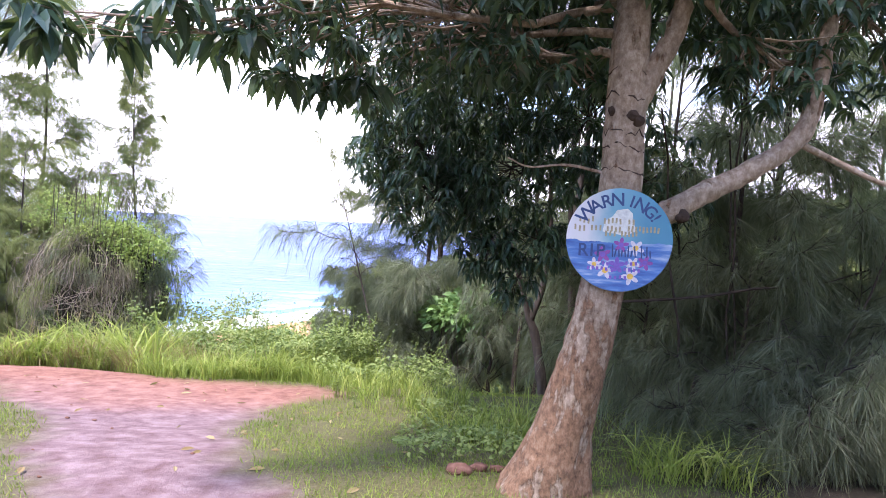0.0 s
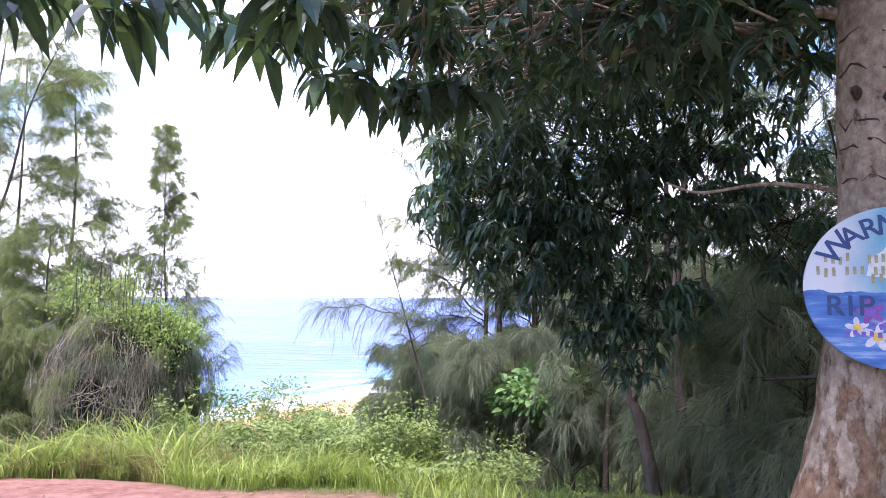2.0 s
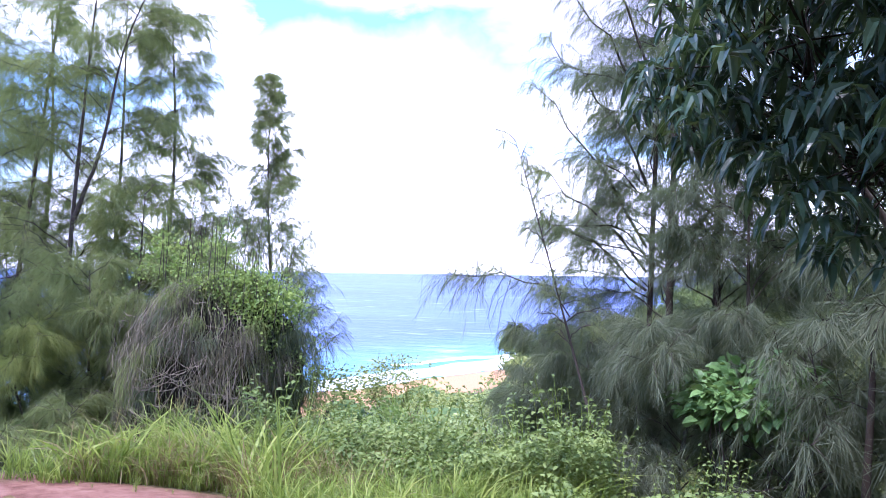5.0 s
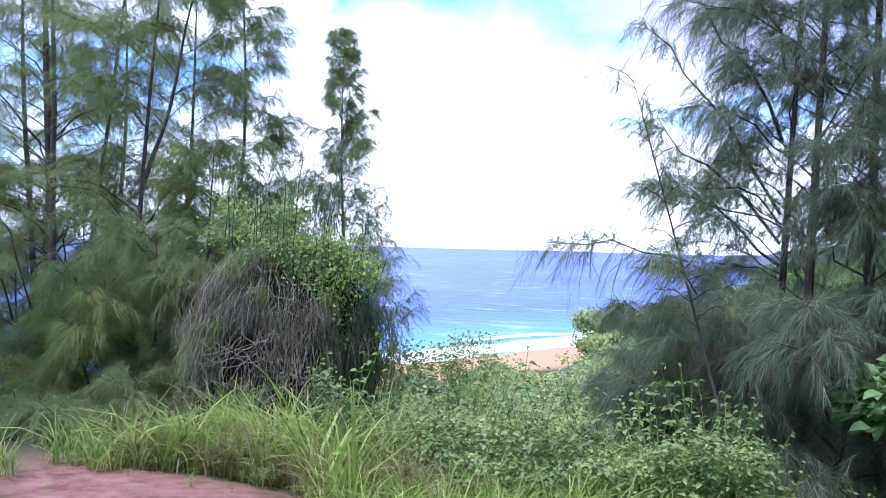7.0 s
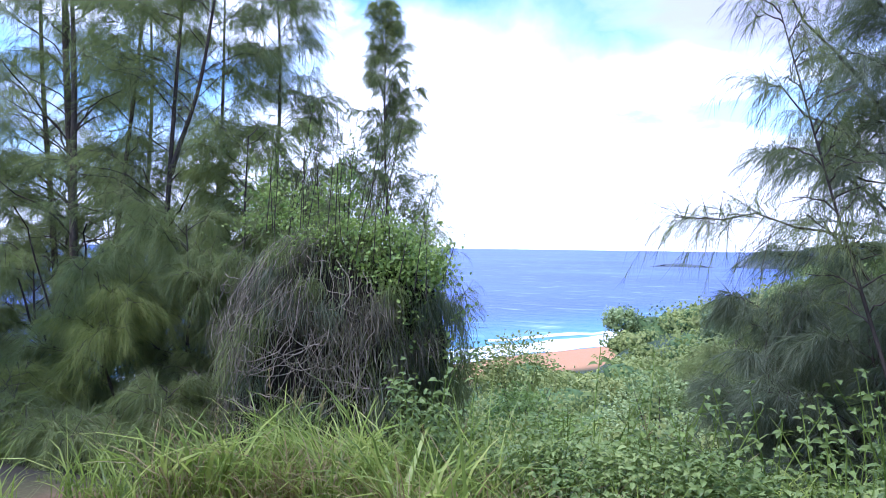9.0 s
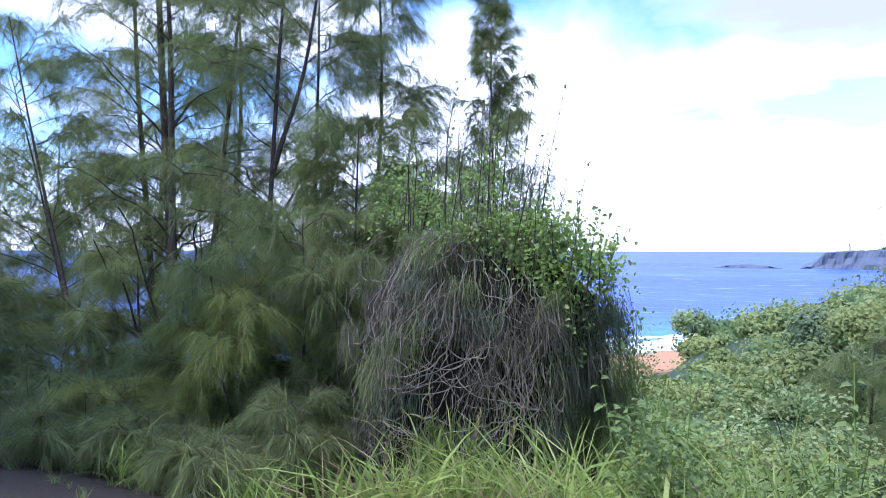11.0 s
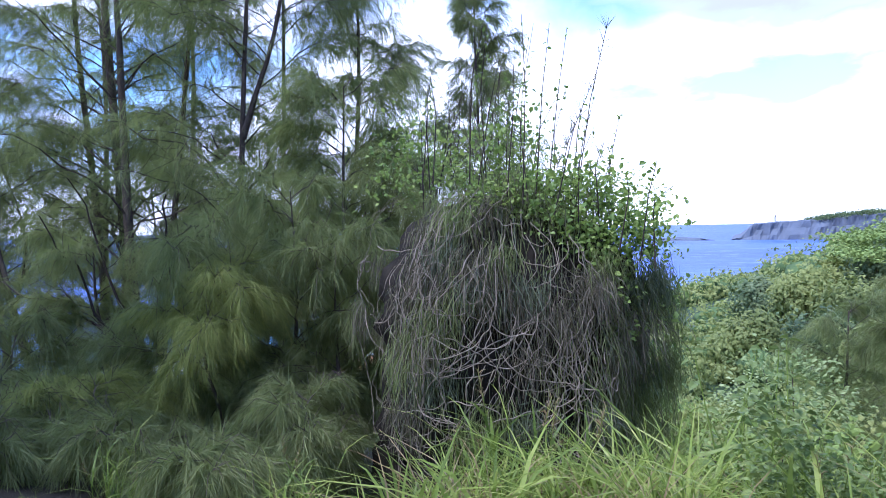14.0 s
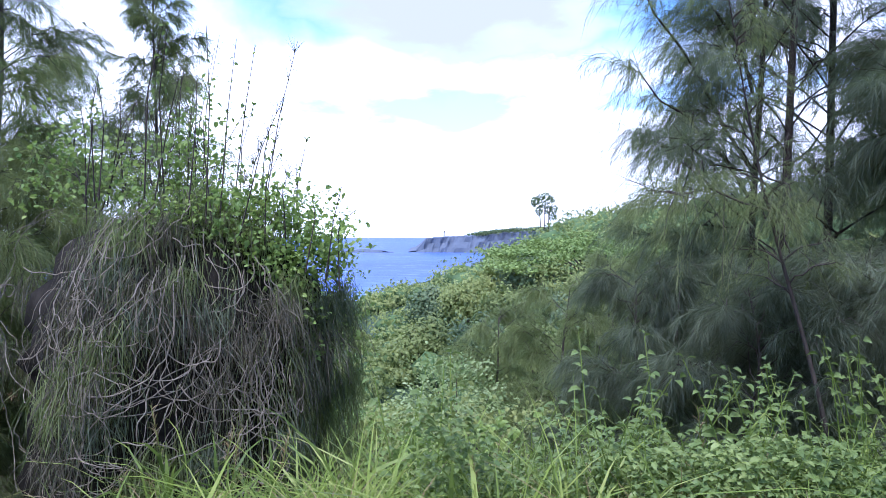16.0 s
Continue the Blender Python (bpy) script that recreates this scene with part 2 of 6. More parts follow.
mb_d = mix_node(nt, mb_b.outputs["Fac"], mb_c.outputs["Color"], (0.70, 0.66, 0.62), "MULTIPLY")
nt.links.new(mb_d.outputs["Color"], bsdf.inputs["Base Color"])
bsdf.inputs["Roughness"].default_value = 0.9
bsdf.inputs["Specular IOR Level"].default_value = 0.15
mb_hh = mix_node(nt, 0.5, mb_f.outputs["Fac"], mb_m.outputs["Color"])
bump_node(nt, bsdf, mb_hh.outputs["Color"], 0.9, 0.02)
M_bark_iron = bark_mat("ironwood_bark", (0.030, 0.024, 0.020), (0.075, 0.060, 0.048), (0.150, 0.120, 0.095), 14.0, (1, 1, 0.25), 0.6)
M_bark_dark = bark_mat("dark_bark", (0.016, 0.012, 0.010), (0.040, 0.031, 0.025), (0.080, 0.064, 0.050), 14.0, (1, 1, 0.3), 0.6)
M_vine_stem = bark_mat("dry_vine", (0.120, 0.100, 0.072), (0.235, 0.198, 0.145), (0.380, 0.325, 0.245), 20.0, (1, 1, 1), 0.3)
# Near-black colour that stands for the shade in the mound's hollows.
M_hollow_shade = bark_mat("hollow_shade", (0.008, 0.007, 0.006), (0.020, 0.017, 0.013), (0.045, 0.038, 0.028), 10.0, (1, 1, 0.3), 1.0)

# ---- geometry helpers ----
DOWN = np.array((0.0, 0.0, -1.0))


def unit(a):
    return a / np.maximum(np.linalg.norm(a, axis=-1, keepdims=True), 1e-9)


def hash_grid(ix, iy, seed):
    v = np.sin(ix * 127.1 + iy * 311.7 + seed * 74.7) * 43758.5453
    return v - np.floor(v)


def soft_noise(x, y, scale, seed=0):
    """Smooth value noise in 0..1."""
    x, y = np.asarray(x, float) / scale, np.asarray(y, float) / scale
    ix, iy = np.floor(x), np.floor(y)
    fx, fy = x - ix, y - iy
    fx, fy = fx * fx * (3 - 2 * fx), fy * fy * (3 - 2 * fy)
    a, b = hash_grid(ix, iy, seed), hash_grid(ix + 1, iy, seed)
    c, d = hash_grid(ix, iy + 1, seed), hash_grid(ix + 1, iy + 1, seed)
    return (a * (1 - fx) + b * fx) * (1 - fy) + (c * (1 - fx) + d * fx) * fy


def smooth(x, a, b):
    t = np.clip((np.asarray(x, float) - a) / (b - a), 0, 1)
    return t * t * (3 - 2 * t)


def raw_mesh(name, verts, faces, material, shade=False):
    """A mesh from an array of points and arrays of triangles or quads."""
    me = bpy.data.meshes.new(name)
    verts = np.asarray(verts, np.float32).reshape(-1, 3)
    me.vertices.add(len(verts))
    me.vertices.foreach_set("co", verts.ravel())
    loops, starts, at = [], [], 0
    for f in faces:
        f = np.asarray(f, np.int32)
        if not len(f):
            continue
        loops.append(f.ravel())
        starts.append(at + np.arange(len(f)) * f.shape[1])
        at += f.size
    loops, starts = np.concatenate(loops), np.concatenate(starts)
    me.loops.add(len(loops))
    me.loops.foreach_set("vertex_index", loops.astype(np.int32))
    me.polygons.add(len(starts))
    me.polygons.foreach_set("loop_start", starts.astype(np.int32))
    me.polygons.foreach_set("use_smooth", np.full(len(starts), shade, bool))
    me.update(calc_edges=True)
    me.materials.append(material)
    return me


def put_part(name, verts, faces, material, parent=None, label="", shade=False):
    ob = new(name, raw_mesh(name, verts, faces, material, shade))
    ob.parent = parent
    if label:
        ob["label"] = label
    return ob


def thing(name, label, category, group="", kind="", at=(0, 0, 0)):
    ob = new(name)
    ob.empty_display_size = 0.2
    return tagged(ob, label, category, group, kind)


def join(pieces):
    """Several (verts, faces) into one; all faces of the same size."""
    vs, fs, n = [], [], 0
    for v, f in pieces:
        vs.append(v)
        fs.append(np.asarray(f) + n)
        n += len(v)
    return np.concatenate(vs), np.concatenate(fs)


def tube(points, radii, sides=8, cap=True, rough=0.0, rng=None):
    """A tapered limb along points, as quads."""
    p = np.asarray(points, float)
    r = np.broadcast_to(np.asarray(radii, float), (len(p),))
    t = unit(np.gradient(p, axis=0))
    ref = np.array((0.0, 1.0, 0.0)) if abs(t[:, 1]).max() < 0.9 else np.array((1.0, 0.0, 0.0))
    a = unit(np.cross(t, ref))
    b = np.cross(t, a)
    ang = np.linspace(0, 2 * np.pi, sides, endpoint=False)
    rr = r[:, None] * np.ones(sides)
    if rough and rng is not None:
        rr = rr * (1 + rough * rng.normal(size=rr.shape))
    v = p[:, None] + rr[..., None] * (np.cos(ang)[None, :, None] * a[:, None] + np.sin(ang)[None, :, None] * b[:, None])
    k, j = np.meshgrid(np.arange(len(p) - 1), np.arange(sides), indexing="ij")
    k, j = k.ravel(), j.ravel()
    q = np.stack([k * sides + j, k * sides + (j + 1) % sides, (k + 1) * sides + (j + 1) % sides, (k + 1) * sides + j], 1)
    return v.reshape(-1, 3), q


def curve_points(ctrl, n=10):
    """A smooth line through control points."""
    c = np.asarray(ctrl, float)
    c = np.concatenate([[2 * c[0] - c[1]], c, [2 * c[-1] - c[-2]]])
    out = []
    for i in range(1, len(c) - 2):
        t = np.linspace(0, 1, n, endpoint=False)[:, None]
        p0, p1, p2, p3 = c[i - 1 : i + 3]
        out.append(0.5 * (2 * p1 + (p2 - p0) * t + (2 * p0 - 5 * p1 + 4 * p2 - p3) * t**2 + (3 * p1 - p0 - 3 * p2 + p3) * t**3))
    return np.concatenate(out + [c[-2:-1]])


def needles(rng, p, d, length, width, droop):
    """Thin drooping needles from p along d: two segments each, ending in a point."""
    n = len(p)
    length = np.broadcast_to(length, (n,))[:, None]
    droop = np.broadcast_to(droop, (n,))[:, None]
    d = unit(d)
    side = unit(np.cross(d, rng.normal(size=(n, 3)))) * width / 2
    m = p + unit(d + DOWN * droop * 0.4) * length * 0.45
    e = m + unit(d + DOWN * droop * 1.5) * length * 0.55
    v = np.stack([p - side, p + side, m - side * 0.9, m + side * 0.9, e], 1).reshape(-1, 3)
    i = (np.arange(n) * 5)[:, None]
    f = np.concatenate([i + [0, 1, 3], i + [0, 3, 2], i + [2, 3, 4]])
    return v, f


def leaves(rng, p, d, length, ratio, fold=0.25, droop=0.4):
    """Pointed leaves, folded along the midrib and bent over."""
    n = len(p)
    length = np.broadcast_to(length, (n,))[:, None]
    droop = np.broadcast_to(droop, (n,))[:, None]
    d = unit(d)
    side = unit(np.cross(d, np.array((0, 0, 1.0)) + rng.normal(size=(n, 3)) * 0.6))
    up = np.cross(side, d)
    w = side * length * ratio / 2
    d2 = unit(d + DOWN * droop)
    c1 = p + d * length * 0.36
    c2 = c1 + d2 * length * 0.34
    tip = c2 + unit(d + DOWN * droop * 2) * length * 0.30
    lift = up * length * ratio * fold
    v = np.stack([p, c1 - w + lift, c1, c1 + w + lift, c2 - w * 0.8 + lift * 0.8, c2, c2 + w * 0.8 + lift * 0.8, tip], 1).reshape(-1, 3)
    i = (np.arange(n) * 8)[:, None]
    f = np.concatenate([i + k for k in ([0, 2, 1], [0, 3, 2], [1, 2, 5], [1, 5, 4], [2, 3, 6], [2, 6, 5], [4, 5, 7], [5, 6, 7])])
    return v, f


def blades(rng, p, height, lean, width, bend):
    """Arching grass blades from p; lean: horizontal way and size of the bow."""
    n = len(p)
    height = np.broadcast_to(height, (n,))[:, None]
    width = np.broadcast_to(width, (n,))[:, None]
    bend = np.broadcast_to(bend, (n,))[:, None]
    side = unit(np.cross(lean, np.array((0, 0, 1.0))) + rng.normal(size=(n, 3)) * 0.25)
    rows = []
    for s in (0.0, 0.35, 0.65, 0.86, 1.0):
        c = p + np.array((0, 0, 1.0)) * height * (s - 0.42 * bend * s**3) + lean * height * (0.25 * s + bend * s**2.3)
        w = side * width * (0.5 if s == 0 else 1.0) * (1 - s**2.2) / 2
        rows += [c - w, c + w] if s < 1 else [c]
    v = np.stack(rows, 1).reshape(-1, 3)
    i = (np.arange(n) * 9)[:, None]
    f = np.concatenate([i + k for k in ([0, 1, 3], [0, 3, 2], [2, 3, 5], [2, 5, 4], [4, 5, 7], [4, 7, 6], [6, 7, 8])])
    return v, f


def cards(rng, p, d, size):
    """Small bent leaf clumps, two triangles each, facing about d."""
    n = len(p)
    size = np.broadcast_to(size, (n,))[:, None]
    d = unit(d + rng.normal(size=(n, 3)) * 0.5)
    u = unit(np.cross(d, rng.normal(size=(n, 3))))
    w = np.cross(d, u)
    v = np.stack([p - u * size * 0.5, p - w * size * 0.28 + d * size * 0.1, p + u * size * 0.5 - d * size * 0.15, p + w * size * 0.28 + d * size * 0.1], 1).reshape(-1, 3)
    i = (np.arange(n) * 4)[:, None]
    return v, np.concatenate([i + [0, 1, 3], i + [1, 2, 3]])


def in_ball(rng, n, hollow=0.0):
    d = unit(rng.normal(size=(n, 3)))
    return d * (hollow + (1 - hollow) * rng.random((n, 1)) ** 0.45)

# ---- the lie of the land ----
RIDGE_AZ = (-20, -14, -7.7, -4.5, -1.5, 3, 8.5, 11, 13.4, 18, 22, 32, 60, 120)
RIDGE_EL = (-9.6, -9.4, -8.9, -5.6, -4.3, -2.6, -2.0, -0.4, 0.4, 1.3, 2.0, 3.0, 4.0, 4.0)
RIDGE_R = (128, 128, 130, 132, 136, 150, 176, 186, 190, 195, 200, 200, 200, 200)


# the sign tree's corner of the plan
LX, LY = -1.0, 2.05
FALL_Y = (-60, 2.0, 6.6, 9, 11.2, 12, 13, 30, 110)
FALL_Z = (0.6, -0.12, -0.37, -0.78, -0.92, -1.10, -1.52, -6.9, -30)


def shore(x, y):
    """Metres out to sea from the waterline."""
    return (x + 62.7) * -0.81 + (y - 96.8) * 0.58


def land(x, y):
    """The ground's height."""
    x, y = np.asarray(x, float), np.asarray(y, float)
    z = sum(np.interp(y + k, FALL_Y, FALL_Z) for k in (-0.8, -0.4, 0.0, 0.4, 0.8)) / 5
    bowl = np.maximum(z, -9.0)
    beach = np.maximum(-20.5 - 0.075 * shore(x, y), -26.0)
    beach = np.minimum(beach, -18.4)
    az = np.degrees(np.arctan2(x + 6, y - 9))
    r = np.hypot(x + 6, y - 9)
    ridge_r = np.interp(az, RIDGE_AZ, RIDGE_R)
    top = 0.8 + ridge_r * np.tan(np.radians(np.interp(az, RIDGE_AZ, RIDGE_EL))) - 4.6
    on = smooth(az, -17, -10) * (1 - smooth(az, 95, 120))
    rise = np.clip((r - 40) / (ridge_r - 40), 0, 1) ** 1.25
    hill = bowl + rise * (top - bowl)
    hill = hill - np.maximum(r - ridge_r - 8, 0) * np.where(az < 9, 0.35, 0.02)
    z = np.where(on > 0, np.maximum(z, -40) * (1 - on) + hill * on, z)
    z = np.maximum(z, beach)
    return z + 0.05 * (soft_noise(x, y, 1.3, 1) - 0.5) + 0.02 * (soft_noise(x, y, 0.35, 2) - 0.5)


def land_at(x, y):
    return float(land(np.array([x]), np.array([y]))[0])


def bare(x, y):
    """1 on the trodden red earth, 0 in the grass."""
    n = 1.1 * (soft_noise(x, y, 1.1, 5) - 0.5) + 0.5 * (soft_noise(x, y, 0.3, 6) - 0.5)
    line = -2.6 - 0.64 * (np.minimum(y, 8.5) - 6.25) - 0.53 * np.maximum(y - 8.5, 0)
    half = 0.95 + 0.9 * smooth(y, 7.5, 10.2) + 1.3 * smooth(y, 9.6, 10.8)
    a = np.abs(x - line) / half + n * 0.45
    lane = 1 - smooth(a, 0.75, 1.05)
    end = 1 - smooth(y + 0.35 * n, 10.8 + 1.0 * smooth(-x, 4.5, 6), 11.2 + 1.0 * smooth(-x, 4.5, 6))
    return lane * end

# ---- ground, sea, beach ----
def spread(c, reach, near, n):
    u = np.linspace(-1, 1, n)
    k = np.arcsinh(reach / near)
    return c + near * np.sinh(u * k)


gx, gy = spread(-3.0, 900, 7.0, 300), spread(7.0, 900, 7.0, 300)
X, Y = np.meshgrid(gx, gy)
Z = land(X, Y)
nx = len(gx)
kk, jj = np.meshgrid(np.arange(len(gy) - 1), np.arange(nx - 1), indexing="ij")
i0 = (kk * nx + jj).ravel()
M_ground, nt, bsdf, _ = node_mat("red_earth_and_turf")
att = nt.nodes.new("ShaderNodeAttribute")
att.attribute_name = "bare_earth"
sep = nt.nodes.new("ShaderNodeSeparateColor")
nt.links.new(att.outputs["Color"], sep.inputs[0])
n_fine, n_mid, n_big = noise_node(nt, 38, 8, 0.65), noise_node(nt, 5, 8, 0.66), noise_node(nt, 0.9, 3)
earth = ramp_node(nt, n_mid.outputs["Fac"], [(0.3, (0.120, 0.050, 0.034)), (0.5, (0.220, 0.105, 0.075)), (0.72, (0.300, 0.170, 0.130))])
# Mauve earth on the near part of the lane, red beyond.
mauve_earth = ramp_node(nt, n_mid.outputs["Fac"], [(0.34, (0.110, 0.062, 0.060)), (0.50, (0.165, 0.108, 0.110)), (0.66, (0.235, 0.168, 0.172))])
earth = mix_node(nt, sep.outputs["Green"], earth.outputs["Color"], mauve_earth.outputs["Color"])
turf = ramp_node(nt, n_fine.outputs["Fac"], [(0.3, (0.045, 0.040, 0.018)), (0.52, (0.090, 0.088, 0.032)), (0.75, (0.165, 0.130, 0.070))])
# Duff under the trees, darkened further to put their shade into the ground.
shaded_duff = ramp_node(nt, n_fine.outputs["Fac"], [(0.3, (0.020, 0.017, 0.012)), (0.6, (0.042, 0.034, 0.023)), (0.8, (0.080, 0.062, 0.038))])
# Woodland floor, coloured very dark so that gaps between crowns look shaded.
wood_shade = ramp_node(nt, n_big.outputs["Fac"], [(0.3, (0.022, 0.038, 0.014)), (0.7, (0.045, 0.070, 0.026))])
sand = ramp_node(nt, n_mid.outputs["Fac"], [(0.3, (0.400, 0.190, 0.085)), (0.7, (0.480, 0.250, 0.120))])
col = mix_node(nt, sep.outputs["Red"], turf.outputs["Color"], earth.outputs["Color"])
att2 = nt.nodes.new("ShaderNodeAttribute")
att2.attribute_name = "cover"
sep2 = nt.nodes.new("ShaderNodeSeparateColor")
nt.links.new(att2.outputs["Color"], sep2.inputs[0])
col = mix_node(nt, sep2.outputs["Red"], col.outputs["Color"], shaded_duff.outputs["Color"])
col = mix_node(nt, sep2.outputs["Green"], col.outputs["Color"], wood_shade.outputs["Color"])
col = mix_node(nt, sep2.outputs["Blue"], col.outputs["Color"], sand.outputs["Color"])
nt.links.new(col.outputs["Color"], bsdf.inputs["Base Color"])
bsdf.inputs["Roughness"].default_value = 0.85
bsdf.inputs["Specular IOR Level"].default_value = 0.2
g_h = mix_node(nt, 0.55, n_fine.outputs["Fac"], n_mid.outputs["Fac"])
bump_node(nt, bsdf, g_h.outputs["Color"], 0.8, 0.05)

ground = put_part("ground", np.stack([X, Y, Z], -1).reshape(-1, 3), [np.stack([i0, i0 + 1, i0 + nx + 1, i0 + nx], 1)], M_ground, shade=True)
tagged(ground, "trodden red earth lane and green turf falling away to the sea", "ground", kind="structure")
fx, fy, fz = X.ravel(), Y.ravel(), Z.ravel()
soil = ground.data.attributes.new("bare_earth", "FLOAT_COLOR", "POINT")
b = bare(fx, fy)
soil.data.foreach_set("color", np.stack([b, smooth(-fy - 1.2 * (soft_noise(fx, fy, 1.5, 11) - 0.5), -10.3, -8.7), b, np.ones_like(b)], 1).ravel().astype(np.float32))
cover = ground.data.attributes.new("cover", "FLOAT_COLOR", "POINT")
under = smooth(fx, 0.7, 1.6) * smooth(fy, 5.5, 7) * (1 - smooth(fy, 14, 18))
under = np.maximum(under, smooth(fy, 12.8, 14.0) * (1 - smooth(fy, 20, 24)))
under = np.maximum(under, smooth(-fx, 8.5, 9.5) * smooth(fy, 10.5, 11.5) * (1 - smooth(fy, 20, 24)))
wooded = smooth(fy, 20, 24)
out = shore(fx, fy)
beach_m = smooth(out, -26, -20) * (fz < -17.2)
cover.data.foreach_set("color", np.stack([under, wooded, beach_m, np.ones_like(b)], 1).ravel().astype(np.float32))

M_sea, nt, bsdf, _ = node_mat("sea_water")
n1 = noise_node(nt, 0.16, 6, 0.6, (0.35, 1.0, 1.0))
n2 = noise_node(nt, 0.012, 4, 0.55, (0.4, 1.0, 1.0))
deep = ramp_node(nt, n2.outputs["Fac"], [(0.3, (0.040, 0.085, 0.270)), (0.55, (0.055, 0.110, 0.330)), (0.75, (0.090, 0.160, 0.400))])
pos = nt.nodes.new("ShaderNodeNewGeometry")
spx = nt.nodes.new("ShaderNodeSeparateXYZ")
nt.links.new(pos.outputs["Position"], spx.inputs[0])
mx_ = nt.nodes.new("ShaderNodeMath")
mx_.operation = "MULTIPLY_ADD"
nt.links.new(spx.outputs["X"], mx_.inputs[0])
mx_.inputs[1].default_value, mx_.inputs[2].default_value = -0.81, -62.7 * 0.81 - 96.8 * 0.58
my_ = nt.nodes.new("ShaderNodeMath")
my_.operation = "MULTIPLY_ADD"
nt.links.new(spx.outputs["Y"], my_.inputs[0])
my_.inputs[1].default_value = 0.58
nt.links.new(mx_.outputs[0], my_.inputs[2])
shal = nt.nodes.new("ShaderNodeMapRange")
shal.inputs["From Min"].default_value, shal.inputs["From Max"].default_value = 0, 75
shal.inputs["To Min"].default_value, shal.inputs["To Max"].default_value = 1, 0
nt.links.new(my_.outputs[0], shal.inputs["Value"])
sq = nt.nodes.new("ShaderNodeMath")
sq.operation = "POWER"
nt.links.new(shal.outputs["Result"], sq.inputs[0])
sq.inputs[1].default_value = 1.6
c1 = mix_node(nt, sq.outputs[0], deep.outputs["Color"], (0.09, 0.29, 0.41))
caps = ramp_node(nt, n1.outputs["Fac"], [(0.58, (0, 0, 0)), (0.73, (0.45, 0.45, 0.45))])
c2 = mix_node(nt, caps.outputs["Color"], c1.outputs["Color"], (0.62, 0.72, 0.80))
nt.links.new(c2.outputs["Color"], bsdf.inputs["Base Color"])
bsdf.inputs["Roughness"].default_value = 0.45
bsdf.inputs["Specular IOR Level"].default_value = 0.10
bump_node(nt, bsdf, n1.outputs["Fac"], 0.7, 1.2)
ang = np.linspace(0, 2 * np.pi, 180, endpoint=False)
rad = np.array([1.0, 60, 150, 300, 600, 1200, 2400, 4900])
sv = np.stack([np.outer(rad, np.cos(ang)), np.outer(rad, np.sin(ang)), np.full((len(rad), 180), -20.5)], -1).reshape(-1, 3)
kk, jj = np.meshgrid(np.arange(len(rad) - 1), np.arange(180), indexing="ij")
kk, jj = kk.ravel(), jj.ravel()
sea = put_part("water", sv, [np.stack([kk * 180 + jj, (kk + 1) * 180 + jj, (kk + 1) * 180 + (jj + 1) % 180, kk * 180 + (jj + 1) % 180], 1)], M_sea)
tagged(sea, "blue open sea with small waves, turquoise near the beach", "sea", kind="structure")

M_foam, nt, bsdf, _ = node_mat("surf_foam")
nf = noise_node(nt, 0.8, 6)
fr = ramp_node(nt, nf.outputs["Fac"], [(0.3, (0.62, 0.74, 0.78)), (0.55, (0.85, 0.87, 0.88))])
nt.links.new(fr.outputs["Color"], bsdf.inputs["Base Color"])
bsdf.inputs["Roughness"].default_value = 0.8


def surf(out_at, depth, height, along0, along1, seed):
    """One line of broken water, a low ragged ridge that runs along the beach."""
    n = 90
    s = np.linspace(along0, along1, n)
    w = depth * (0.35 + soft_noise(s, s * 0 + seed, 9, seed)) * smooth(np.minimum(s - along0, along1 - s), -1, 12)
    o = out_at + 5 * (soft_noise(s, s * 0 + seed, 22, seed + 3) - 0.5)
    rows = []
    for k, hz in ((-0.5, 0.02), (-0.2, height), (0.1, height * 0.8), (0.5, 0.02)):
        d = o + w * k + 0.8 * (soft_noise(s, s * 0 + k, 2.5, seed + 7) - 0.5)
        rows.append(np.stack([-62.7 + 0.58 * s - 0.81 * d, 96.8 + 0.81 * s + 0.58 * d, np.maximum(-20.45 + hz * (0.5 + soft_noise(s, d, 4, seed)), -20.44 - 0.075 * np.minimum(d, 0))], -1))
    v = np.stack(rows, 1).reshape(-1, 3)
    i, j = np.meshgrid(np.arange(n - 1) * 4, np.arange(3), indexing="ij")
    i = (i + j).ravel()
    ob = put_part("wave", v, [np.stack([i, i + 1, i + 5, i + 4], 1)], M_foam, shade=True)
    return tagged(ob, "white line of broken surf rolling onto the sand", "wave", "surf on the beach")


surf(3, 10, 0.35, -70, 130, 1)
surf(9, 11, 0.5, -70, 130, 2)
surf(17, 3.0, 0.5, 48, 120, 5)
surf(46, 2.5, 0.5, -20, 35, 4)

# ---- trees ----
def limb_tube(a, b, r0, r1, rng, sag=0.0, wob=0.06, n=7, sides=6):
    a, b = np.asarray(a, float), np.asarray(b, float)
    t = np.linspace(0, 1, n)[:, None]
    L = np.linalg.norm(b - a)
    p = a + (b - a) * t + DOWN * sag * L * (t * (1 - t)) * 4
    p[1:-1] += rng.normal(size=(n - 2, 3)) * wob * L * 0.25
    return p, tube(p, np.linspace(r0, r1, n), sides)


